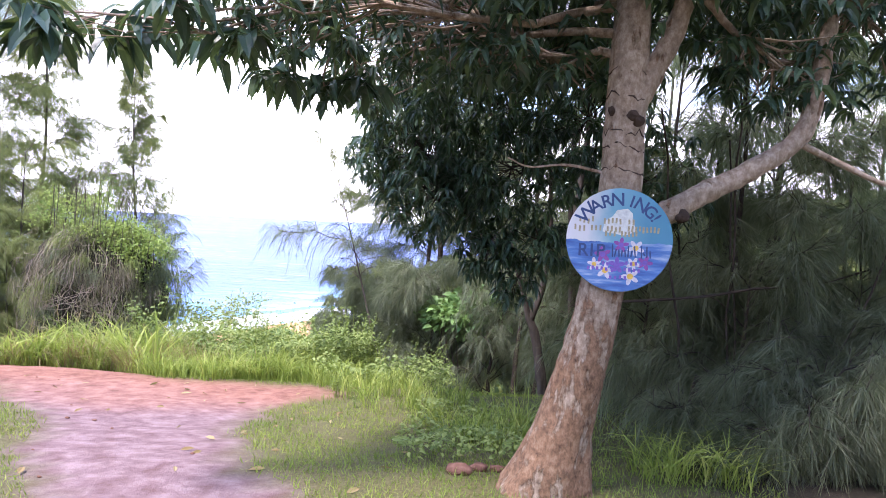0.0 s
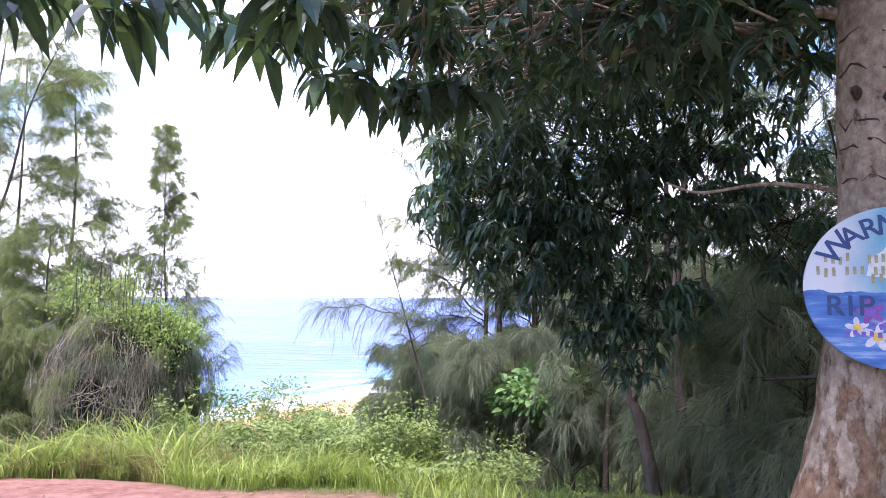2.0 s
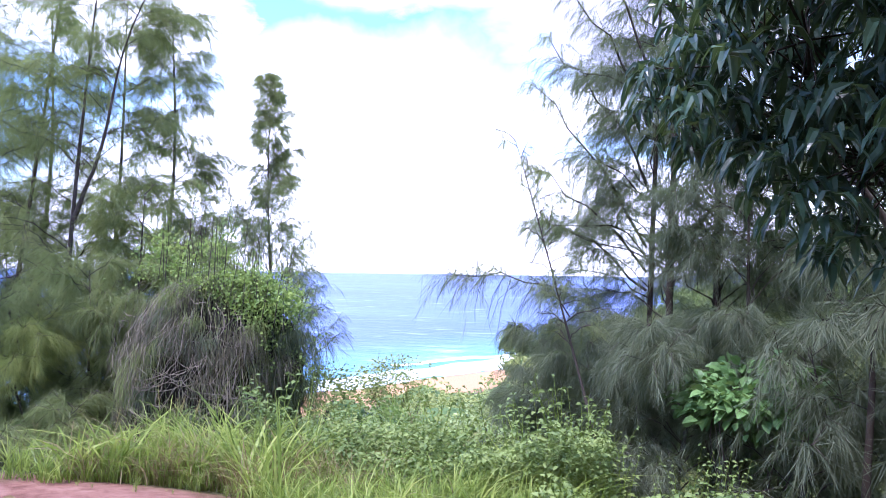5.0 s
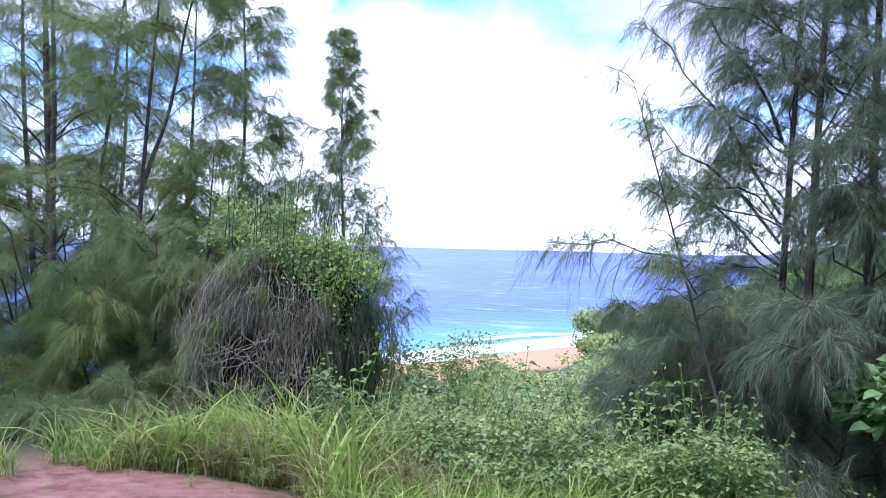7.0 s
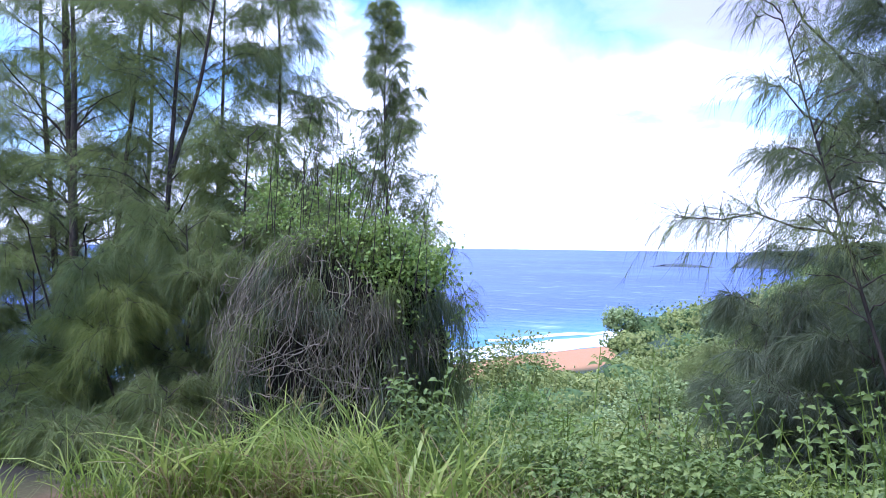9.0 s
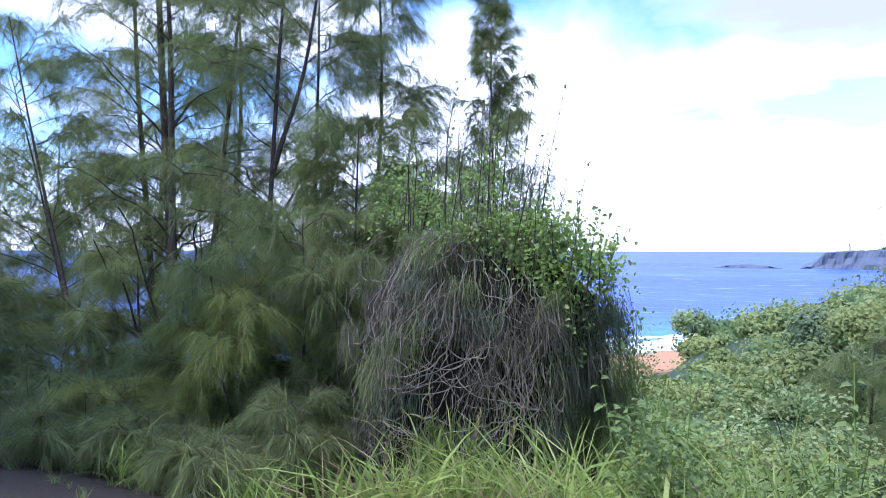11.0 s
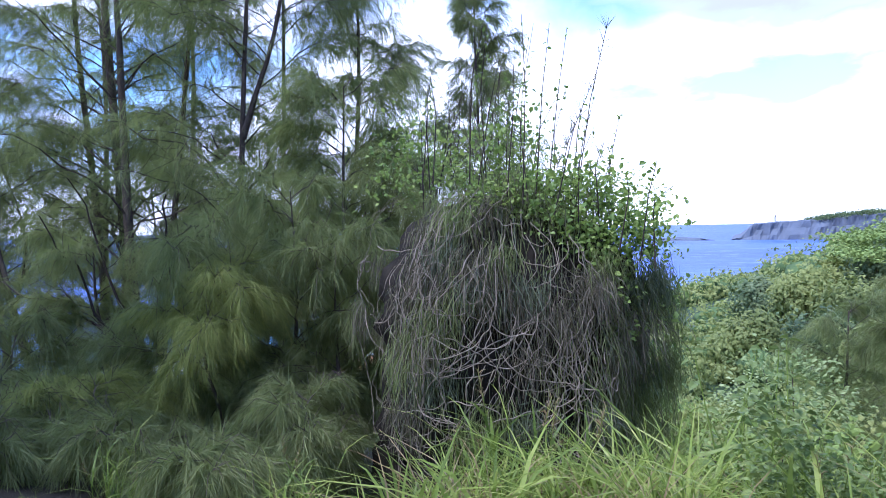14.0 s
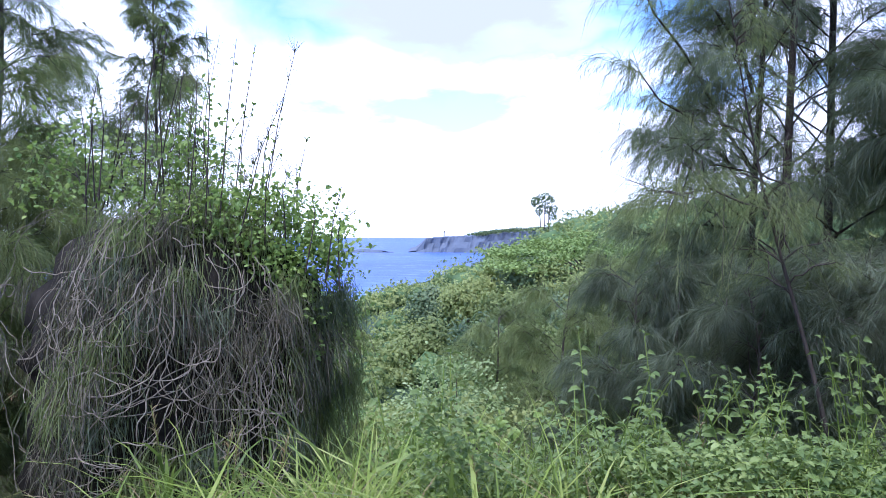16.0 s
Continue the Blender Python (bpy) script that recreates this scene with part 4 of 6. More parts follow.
# collars and old scars on the trunk
M_scar = bark_mat("bark_scar", (0.020, 0.014, 0.011), (0.050, 0.034, 0.026), (0.100, 0.070, 0.052), 16.0, (1, 1, 1), 0.7)


def scar(c, r, flat, seed):
    rs = np.random.default_rng(seed)
    u, w = np.meshgrid(np.linspace(0, np.pi, 7), np.linspace(0, 2 * np.pi, 10, endpoint=False), indexing="ij")
    v = np.stack([np.sin(u) * np.cos(w), np.cos(u) * 0.6, np.sin(u) * np.sin(w) * flat], -1) * r
    v = v.reshape(-1, 3) * (1 + 0.12 * rs.normal(size=(70, 1))) + np.asarray(c)
    i, j = np.meshgrid(np.arange(6), np.arange(10), indexing="ij")
    i, j = i.ravel(), j.ravel()
    return v, np.stack([i * 10 + j, i * 10 + (j + 1) % 10, (i + 1) * 10 + (j + 1) % 10, (i + 1) * 10 + j], 1)


for c, r, fl in (((1.335, 4.335, 2.15), 0.045, 0.8), ((1.37, 4.335, 2.12), 0.04, 1.0), ((1.20, 4.36, 2.18), 0.022, 1.4), ((1.24, 4.345, 1.98), 0.012, 0.5), ((1.70, 4.40, 1.53), 0.05, 0.9)):
    v, q = scar(c, r, fl, int(r * 1e4))
    put_part("bark_scar", v, [q], M_scar, mango, "dark old pruning scar", True)
for z, seed in ((1.80, 1), (1.95, 2), (2.05, 3), (2.28, 4), (2.44, 5)):
    rs = np.random.default_rng(seed)
    c = np.array((np.interp(z, tp[:, 2], tp[:, 0]), 4.46, z))
    a = np.linspace(np.pi * 1.02, np.pi * 1.98, 14)
    r = np.interp(z, tp[:, 2], tr) * 1.0
    p = c + np.stack([np.cos(a) * r, np.sin(a) * r, 0.012 * rs.normal(size=14) + 0.02 * np.sin(a * 2)], 1)
    v, q = tube(p, 0.0045 * (0.4 + rs.random(14)), 5)
    put_part("bark_ring", v, [q], M_scar, mango)
CANOPY = (
    ((1.33, 4.46, 2.7), (-0.1, 4.9, 2.95), (1.2, 1.3, 0.50), 170), ((1.33, 4.46, 2.9), (-1.0, 4.3, 2.85), (0.8, 0.9, 0.42), 90),
    ((1.33, 4.5, 3.0), (-0.2, 6.4, 3.0), (1.0, 0.9, 0.6), 110), ((1.34, 4.5, 3.3), (0.9, 4.6, 3.35), (1.3, 1.2, 0.55), 170),
    ((1.7, 4.42, 3.2), (2.1, 4.7, 3.3), (1.1, 1.1, 0.6), 150), ((2.66, 4.55, 3.1), (3.1, 5.0, 3.1), (1.0, 1.0, 0.7), 130),
    ((1.34, 4.5, 3.3), (0.6, 3.9, 3.6), (1.6, 1.6, 0.5), 170), ((1.8, 4.5, 4.0), (2.0, 5.6, 4.4), (1.8, 1.8, 0.8), 190),
    ((1.8, 4.5, 4.0), (0.2, 5.8, 4.2), (1.6, 1.5, 0.7), 170), ((1.34, 4.5, 3.3), (1.5, 3.2, 3.4), (1.3, 1.0, 0.5), 110),
    # boughs added on the right to darken the thicket below
    ((2.66, 4.55, 3.1), (3.9, 5.0, 3.7), (1.5, 1.5, 0.6), 90), ((2.66, 4.55, 3.1), (3.6, 6.6, 4.2), (1.8, 1.6, 0.7), 100), ((2.66, 4.55, 3.1), (5.4, 5.6, 4.0), (1.6, 1.6, 0.7), 90),
    # unseen high boughs, added only to keep light off the thicket
    ((1.8, 4.5, 4.0), (2.2, 6.4, 5.3), (2.2, 2.2, 0.6), 260), ((2.66, 4.55, 3.1), (4.8, 7.0, 5.3), (2.3, 2.2, 0.6), 260), ((1.8, 4.5, 4.0), (2.4, 8.4, 5.6), (1.8, 1.6, 0.6), 180), ((2.66, 4.55, 3.1), (4.2, 4.0, 4.8), (2.0, 1.8, 0.6), 160),
    ((1.33, 4.46, 2.6), (0.75, 4.7, 2.6), (0.55, 0.5, 0.25), 36), ((1.7, 4.42, 3.0), (2.35, 4.7, 2.6), (0.6, 0.5, 0.35), 40),
)
for a, c, s, n in CANOPY:
    leaf_bough(rng, mango, a, c, s, n, r0=0.035)
# sprays that hang out over the lane
for c in ((-1.82, 3.4, 2.34), (-1.95, 3.3, 2.36), (-1.66, 3.7, 2.42), (-1.35, 4.2, 2.48), (-1.30, 3.6, 2.52), (-1.0, 4.55, 2.36), (-0.78, 4.85, 2.36), (-1.15, 4.0, 2.5), (-0.55, 5.0, 2.42)):
    leaf_bough(rng, mango, (-0.6, 4.4, 2.85), c, (0.16, 0.16, 0.08), 4, 8, 0.012, 0.28)

neighbour = thing("mango_tree", "smaller dark mango tree with a thin forked stem", "tree")
neighbour.location = (LX, LY, -0.05)
for ctrl, r0, r1 in (
    ([(1.62, 9.62, -1.4), (1.50, 9.6, -0.7), (1.38, 9.6, -0.1), (1.28, 9.6, 0.15)], 0.085, 0.055),
    ([(1.28, 9.6, 0.12), (1.12, 9.55, 0.7), (0.8, 9.4, 1.5), (0.1, 9.1, 2.4)], 0.045, 0.02),
    ([(1.30, 9.6, 0.10), (1.45, 9.55, 0.6), (1.5, 9.4, 1.4), (1.4, 9.2, 2.6)], 0.05, 0.025),
    ([(2.0, 9.9, -1.4), (1.95, 9.9, 0.3), (1.9, 9.8, 1.4), (2.0, 9.6, 3.0)], 0.07, 0.04),
):
    v, q = bough(ctrl, r0, r1, 9)
    put_part("stem", v, [q], M_bark_iron, neighbour, shade=True)
for a, c, s, n in (
    ((0.1, 9.1, 2.4), (-0.55, 9.0, 2.75), (1.05, 1.0, 0.85), 210), ((0.4, 9.2, 2.0), (-0.2, 8.7, 1.9), (0.85, 0.8, 0.65), 130),
    ((1.4, 9.2, 2.6), (0.9, 8.9, 2.4), (1.1, 0.9, 0.9), 190), ((1.4, 9.2, 2.6), (0.4, 9.2, 3.7), (1.6, 1.3, 0.8), 220),
    ((2.0, 9.6, 3.0), (2.0, 9.0, 3.2), (1.2, 1.1, 1.1), 190), ((1.5, 9.4, 1.4), (1.35, 8.8, 1.35), (0.6, 0.5, 0.45), 60),
    ((0.8, 9.4, 1.5), (0.55, 8.8, 1.15), (0.45, 0.4, 0.4), 40), ((1.5, 9.4, 1.4), (1.05, 8.9, 0.75), (0.25, 0.3, 0.45), 24),
    ((2.0, 9.6, 3.0), (3.0, 9.2, 2.3), (0.9, 0.9, 0.9), 110), ((0.1, 9.1, 2.4), (-1.25, 9.6, 2.6), (0.45, 0.5, 0.5), 45),
    ((2.0, 9.6, 3.0), (2.2, 8.2, 4.6), (2.0, 1.8, 0.8), 220), ((1.4, 9.2, 2.6), (0.3, 8.0, 4.7), (1.8, 1.6, 0.7), 190),
):
    # Crown scaled about a camera position, so that its outline fits the view.
    lean = np.array((-0.56, 2.944, 1.256))
    c = lean + (np.array(c) - np.array((-0.886, 2.944, 1.256))) * 0.75
    leaf_bough(rng, neighbour, a, c, np.array(s) * 0.76, int(n * 0.85), r0=0.022, bark=M_bark_dark, llen=0.19, ratio=0.22, droop=1.2)
# bare dark stems that stand in the thicket
for x, y, lean, h, r in ((1.0, 12.0, -0.15, 4.2, 0.06), (1.75, 12.2, 0.1, 4.5, 0.075), (1.25, 11.1, -0.25, 3.6, 0.045), (2.6, 11.4, 0.2, 4.2, 0.06), (0.25, 13.4, 0.1, 2.4, 0.05), (2.3, 9.6, 0.1, 3.8, 0.04)):
    g = G(x, y, -0.1)
    v, q = tube(curve_points([g, g + np.array((lean * 0.2, 0, h * 0.35)), g + np.array((lean * 0.9, 0.05, h * 0.7)), g + np.array((lean, 0, h))], 5), np.linspace(r, r * 0.5, 16), 8, rough=0.05, rng=rng)
    tagged(put_part("dead_sapling", v, [q], M_bark_dark, None, "", True), "bare dark sapling standing in the shaded thicket", "tree", "thicket saplings")
# thin dead canes among the thicket
for i, (x0, y0, z0, x1, y1, z1) in enumerate(((2.6, 6.6, -0.6, 2.1, 6.4, 2.6), (3.05, 6.8, -0.6, 2.9, 6.6, 3.0), (3.2, 6.9, -0.6, 2.95, 6.9, 2.4), (1.5, 6.2, 0.75, 4.6, 6.6, 1.25), (4.6, 6.0, 2.9, 3.8, 6.2, 0.4))):
    p, (v, q) = limb_tube((x0 + LX, y0 + LY, z0), (x1 + LX, y1 + LY, z1), 0.014, 0.009, rng, 0.03, 0.03, 9, 6)
    tagged(put_part("dead_cane", v, [q], M_bark_dark, None, "", True), "thin dead cane leaning in the dark thicket", "cane", "dead canes")
# broken stumps in the thicket
for x, y, h in ((2.55, 6.3, 0.75), (2.85, 6.5, 0.6), (3.0, 6.35, 0.45)):
    g = G(x + LX, y + LY)
    p = g + np.array([(0, 0, -0.1), (0.02, 0, 0.2), (0.0, 0.02, h * 0.7), (0.03, 0, h)])
    v, q = tube(p, (0.075, 0.06, 0.055, 0.045), 9, rough=0.08, rng=rng)
    tagged(put_part("stump", v, [q], M_bark_dark, None, "", True), "dark broken stump in the thicket", "stump", "broken stumps")

# ---- the round painted sign ----
SIGN = Matrix.Translation((1.27 + LX, 4.27 + LY, 1.355)) @ Matrix.Rotation(radians(-17), 4, "Z") @ Matrix.Rotation(radians(90), 4, "X")
sign = thing("warning_sign", "round hand-painted warning sign in white and sea blue", "sign")
sign.matrix_world = SIGN
M_sign, nt, bsdf, _ = node_mat("sign_paint")
tc = nt.nodes.new("ShaderNodeTexCoord")
sp = nt.nodes.new("ShaderNodeSeparateXYZ")
wob = noise_node(nt, 7, 4)
off = nt.nodes.new("ShaderNodeVectorMath")
off.operation = "MULTIPLY_ADD"
nt.links.new(wob.outputs["Color"], off.inputs[0])
off.inputs[1].default_value = (0.16, 0.06, 0)
nt.links.new(tc.outputs["Object"], off.inputs[2])
nt.links.new(off.outputs[0], sp.inputs[0])
mr = nt.nodes.new("ShaderNodeMapRange")
mr.inputs["From Min"].default_value, mr.inputs["From Max"].default_value = -0.33, 0.4
nt.links.new(sp.outputs["X"], mr.inputs["Value"])
r_top = ramp_node(nt, mr.outputs["Result"], [(0.30, (0.50, 0.50, 0.50)), (0.50, (0.12, 0.29, 0.37)), (0.85, (0.045, 0.19, 0.28))])
strokes = noise_node(nt, 16, 5, 0.6, (0.25, 1.6, 1))
r_sea = ramp_node(nt, strokes.outputs["Fac"], [(0.32, (0.022, 0.060, 0.220)), (0.52, (0.055, 0.150, 0.360)), (0.70, (0.300, 0.370, 0.480))])
half = nt.nodes.new("ShaderNodeMath")
half.operation = "GREATER_THAN"
nt.links.new(sp.outputs["Y"], half.inputs[0])
half.inputs[1].default_value = 0.015
pc = mix_node(nt, half.outputs[0], r_sea.outputs["Color"], r_top.outputs["Color"])
nt.links.new(pc.outputs["Color"], bsdf.inputs["Base Color"])
bsdf.inputs["Roughness"].default_value = 0.5
bump_node(nt, bsdf, strokes.outputs["Fac"], 0.15, 0.004)


def flat_mat(name, c, rough=0.6):
    m, nt, bsdf, _ = node_mat(name)
    n = noise_node(nt, 45, 4)
    r = ramp_node(nt, n.outputs["Fac"], [(0.3, tuple(0.75 * k for k in c)), (0.6, c)])
    nt.links.new(r.outputs["Color"], bsdf.inputs["Base Color"])
    bsdf.inputs["Roughness"].default_value = rough
    return m


M_navy, M_tan, M_white, M_yellow, M_purple, M_violet = (flat_mat(n, c) for n, c in (
    ("navy_paint", (0.020, 0.050, 0.150)), ("tan_paint", (0.300, 0.255, 0.150)), ("white_paint", (0.52, 0.50, 0.54)),
    ("yellow_paint", (0.62, 0.40, 0.06)), ("plum_paint", (0.22, 0.06, 0.26)), ("violet_paint", (0.16, 0.09, 0.36))))


def sign_part(name, bm_or_mesh, mat, label=""):
    me = bm_or_mesh
    if isinstance(me, bmesh.types.BMesh):
        me = bpy.data.meshes.new(name)
        bm_or_mesh.to_mesh(me)
        bm_or_mesh.free()
    me.materials.clear()
    me.materials.append(mat)
    ob = new(name, me)
    ob.parent = sign
    if label:
        ob["label"] = label
    return ob


bm = bmesh.new()
bmesh.ops.create_cone(bm, cap_ends=True, segments=72, radius1=0.327, radius2=0.327, depth=0.016)
bmesh.ops.bevel(bm, geom=[e for e in bm.edges if abs(e.verts[0].co.z - e.verts[1].co.z) < 1e-5 and e.calc_length() < 0.1], offset=0.004, segments=2, affect="EDGES")
sign_part("board", bm, M_sign)


def letter(ch, x, y, size, turn, mat, lift=0.0095):
    cu = bpy.data.curves.new("letter", "FONT")
    cu.body, cu.size, cu.align_x, cu.align_y, cu.extrude, cu.offset = ch, size, "CENTER", "CENTER", 0.0008, 0.0015
    ob = bpy.data.objects.new("letter", cu)
    scene.collection.objects.link(ob)
    dg = bpy.context.evaluated_depsgraph_get()
    me = bpy.data.meshes.new_from_object(ob.evaluated_get(dg))
    bpy.data.objects.remove(ob)
    o = sign_part("letter", me, mat)
    o.matrix_basis = Matrix.Translation((x, y, lift)) @ Matrix.Rotation(turn, 4, "Z")


for ch, a, sz in zip("WARNING!", (140, 124, 108, 93, 74, 61, 46, 35), (0.125, 0.115, 0.112, 0.115, 0.105, 0.11, 0.105, 0.10)):
    letter(ch, 0.265 * math.cos(radians(a)), 0.252 * math.sin(radians(a)), sz, radians(a - 90), M_navy)
for ch, x in zip("RIP", (-0.215, -0.160, -0.105)):
    letter(ch, x, -0.075, 0.115, 0, M_navy)


def bar(x0, y0, w, h, mat, lift=0.0092, turn=0.0):
    bm = bmesh.new()
    bmesh.ops.create_cube(bm, size=1.0)
    bmesh.ops.scale(bm, vec=(w, h, 0.0016), verts=bm.verts)
    o = sign_part("painted_bar", bm, mat)
    o.matrix_basis = Matrix.Translation((x0, y0, lift)) @ Matrix.Rotation(turn, 4, "Z")


rs = np.random.default_rng(3)
for y, spans in ((0.118, ((-0.255, -0.15), (-0.10, 0.02), (0.05, 0.10))), (0.072, ((-0.285, -0.20), (-0.18, -0.10), (-0.08, 0.02), (0.05, 0.25))), (0.040, ((-0.09, -0.01), (0.01, 0.12)))):
    for a, b2 in spans:
        n = max(2, int((b2 - a) / 0.022))
        for k in range(n):
            bar(a + (k + 0.5) * (b2 - a) / n, y + rs.normal() * 0.003, 0.012, 0.030 + 0.010 * rs.random(), M_tan, 0.0092, rs.normal() * 0.05)
for x, h, lean in ((-0.030, 0.080, 0.1), (-0.012, 0.050, -0.5), (0.010, 0.045, 0.2), (0.028, 0.042, -0.1), (0.048, 0.045, 0.3), (0.066, 0.070, 0.0), (0.086, 0.042, -0.3), (0.106, 0.070, 0.3), (0.146, 0.078, 0.1), (0.162, 0.020, 1.5), (0.178, 0.070, 0.1), (0.198, 0.045, 0.2)):
    bar(x, -0.078 + (0.010 if h > 0.06 else -0.004), 0.0085, h, M_navy, 0.0101, lean * 0.4)
for y, a, b2 in ((-0.148, -0.10, 0.16), (-0.185, -0.19, 0.15), (-0.235, -0.05, 0.07)):
    n = int((b2 - a) / 0.028)
    for k in range(n):
        bar(a + (k + 0.5) * (b2 - a) / n, y + rs.normal() * 0.003, 0.015, 0.022, M_violet, 0.0101, rs.normal() * 0.2)


def flower(x, y, r, mat, heart, turn):
    bm = bmesh.new()
    for k in range(5):
        a = turn + k * 2 * math.pi / 5
        ring = [bm.verts.new((x + r * (0.55 * math.cos(a) + 0.5 * math.cos(u) * math.cos(a) - 0.26 * math.sin(u) * math.sin(a)), y + r * (0.55 * math.sin(a) + 0.5 * math.cos(u) * math.sin(a) + 0.26 * math.sin(u) * math.cos(a)), 0.0086 + 0.0002 * k)) for u in (i * math.pi / 5 for i in range(10))]
        bm.faces.new(ring)
    o = sign_part("painted_flower", bm, mat)
    bm = bmesh.new()
    bmesh.ops.create_circle(bm, cap_ends=True, segments=14, radius=r * 0.34)
    bmesh.ops.translate(bm, vec=(x, y, 0.0097), verts=bm.verts)
    sign_part("flower_heart", bm, heart)


for x, y, r, m, t in ((0.02, -0.03, 0.055, M_purple, 0.2), (0.11, -0.045, 0.06, M_white, 0.9), (-0.09, -0.095, 0.06, M_purple, 0.5), (-0.07, -0.195, 0.065, M_white, 0.1), (0.085, -0.225, 0.065, M_white, 0.7), (0.0, -0.16, 0.06, M_violet, 0.3), (0.17, -0.135, 0.055, M_purple, 0.0), (-0.14, -0.16, 0.05, M_white, 0.4), (0.10, -0.145, 0.05, M_white, 1.1)):
    flower(x, y, r * 0.85, m, M_yellow if m is M_white else M_violet, t)
M_pale = flat_mat("pale_rock_paint", (0.52, 0.54, 0.50))
bm = bmesh.new()
bm.faces.new([bm.verts.new((x, y, 0.0084)) for x, y in ((-0.10, 0.05), (-0.085, 0.12), (-0.04, 0.15), (-0.015, 0.19), (0.05, 0.20), (0.08, 0.17), (0.085, 0.12), (0.11, 0.06), (0.04, 0.03))])
sign_part("painted_island", bm, M_pale)

# ---- the vine mound ----
rng = np.random.default_rng(21)
MC, MZ, MH, MRX, MRY = np.array((-8.2, 14.75)), -1.65, 2.80, 1.36, 1.32


def mound_at(th, s, k=1.0):
    """A point of the mound's skin: th round it (0: towards the lane), s from its foot (0) to its crown (1)."""
    w = (1 - s**4.5) ** 0.5 * (1 + 0.09 * np.sin(3 * th + 4 * s) + 0.05 * np.sin(7 * th + 2.0)) * k
    return np.stack([MC[0] + MRX * w * np.sin(th), MC[1] - MRY * w * np.cos(th), MZ + MH * s * (1 if k == 1 else 0.97) + 0.05 * np.sin(5 * th)], -1)


mound = thing("vine_mound", "dead ironwood stump smothered by dry vines and green creeper", "bush")
mound.matrix_world = Matrix.Translation((-6.28, 9.0, 0.7)) @ Matrix.Scale(1.08, 4) @ Matrix.Translation((6.4, -9.0, -0.7))
# Solid filler body; its near-black colour paints the shaded hollows.
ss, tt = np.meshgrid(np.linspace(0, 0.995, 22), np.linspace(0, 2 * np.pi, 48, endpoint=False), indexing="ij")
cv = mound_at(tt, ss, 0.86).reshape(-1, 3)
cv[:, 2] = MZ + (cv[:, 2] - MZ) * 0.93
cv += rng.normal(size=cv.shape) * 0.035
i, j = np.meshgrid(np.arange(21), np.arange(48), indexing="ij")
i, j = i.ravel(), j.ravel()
put_part("core", cv, [np.stack([i * 48 + j, i * 48 + (j + 1) % 48, (i + 1) * 48 + (j + 1) % 48, (i + 1) * 48 + j], 1)], M_hollow_shade, mound, "solid core, near-black to stand for the mound's shaded hollows", True)


def curtain(n, th0, th1, s0, s1, l0, l1, mat, name, width=0.006, fan=0.25, bulge=0.0):
    th, s = rng.uniform(th0, th1, n), rng.uniform(s0, s1, n)
    p = mound_at(th, s, 1.0) + rng.normal(size=(n, 3)) * 0.05
    outw = np.stack([np.sin(th), -np.cos(th), np.zeros(n)], 1)
    p = p + outw * bulge
    d = outw * rng.uniform(-0.05, 0.45, (n, 1)) + DOWN * 0.8 + rng.normal(size=(n, 3)) * fan
    v, f = needles(rng, p, d, rng.uniform(l0, l1, n), width, 1.2)
    put_part(name, v, [f], mat, mound)


for k in range(18):
    t0, s0 = rng.uniform(-0.32, 1.3), rng.uniform(0.35, 0.98)
    curtain(150, t0 - 0.10, t0 + 0.10, s0 - 0.06, s0, 0.15, 0.45, M_needle_dry, "dry_curtain", 0.0055, 0.50, rng.uniform(0.0, 0.10))
for k in range(22):
    t0, s0 = rng.uniform(-0.30, 1.6), rng.uniform(0.30, 1.0)
    curtain(170, t0 - 0.10, t0 + 0.10, s0 - 0.05, s0, 0.15, 0.42, M_needle if k % 2 else M_needle_shaded, "needle_curtain", 0.0055, 0.42, rng.uniform(0.0, 0.08))
curtain(900, -0.5, 1.7, 0.86, 1.0, 0.15, 0.45, M_needle, "needle_curtain", 0.005, 0.5)
curtain(500, -0.5, 1.7, 0.86, 1.0, 0.15, 0.4, M_needle_dry, "dry_curtain", 0.005, 0.5)
curtain(500, -0.4, 1.5, 0.30, 0.95, 0.15, 0.45, M_needle, "needle_curtain", 0.0045, 0.4)
curtain(700, 0.75, 2.0, 0.10, 0.75, 0.15, 0.45, M_needle_dry, "dry_curtain", 0.005, 0.45)
curtain(700, 0.95, 2.3, 0.06, 0.75, 0.2, 0.5, M_needle, "needle_curtain", 0.005, 0.30)
curtain(200, -0.30, 1.2, 0.25, 0.98, 0.3, 0.7, M_needle_shaded, "needle_curtain", 0.006, 0.22)
curtain(200, -0.30, 1.2, 0.25, 0.98, 0.35, 0.9, M_needle, "needle_curtain", 0.005, 0.22)
curtain(700, 0.6, 1.9, 0.15, 0.6, 0.2, 0.6, M_needle, "needle_curtain", 0.005, 0.35)
for k in range(4):
    t0, s0 = rng.uniform(-1.9, -0.8), rng.uniform(0.30, 1.0)
    curtain(90, t0 - 0.08, t0 + 0.08, s0 - 0.05, s0, 0.15, 0.4, M_needle_dry, "dry_curtain", 0.004, 0.3)


def creeper(th, s, steps, step, r, loop):
    p, a, bend = [], rng.uniform(-0.6, 0.6), rng.normal() * loop
    off = rng.uniform(0.02, 0.10)
    for k in range(steps):
        q = mound_at(np.array(th), np.array(min(max(s, 0.02), 0.97)), 1.0)
        p.append(q + np.array((math.sin(th), -math.cos(th), 0)) * (off + 0.035 * math.sin(k * 0.55 + bend)) + rng.normal(size=3) * 0.008)
        bend += rng.normal() * loop
        bend *= 0.93
        th += step * math.sin(a) / MRX
        s -= step * math.cos(a) / MH
        a += bend
    return tube(curve_points(p, 3), r, 4)


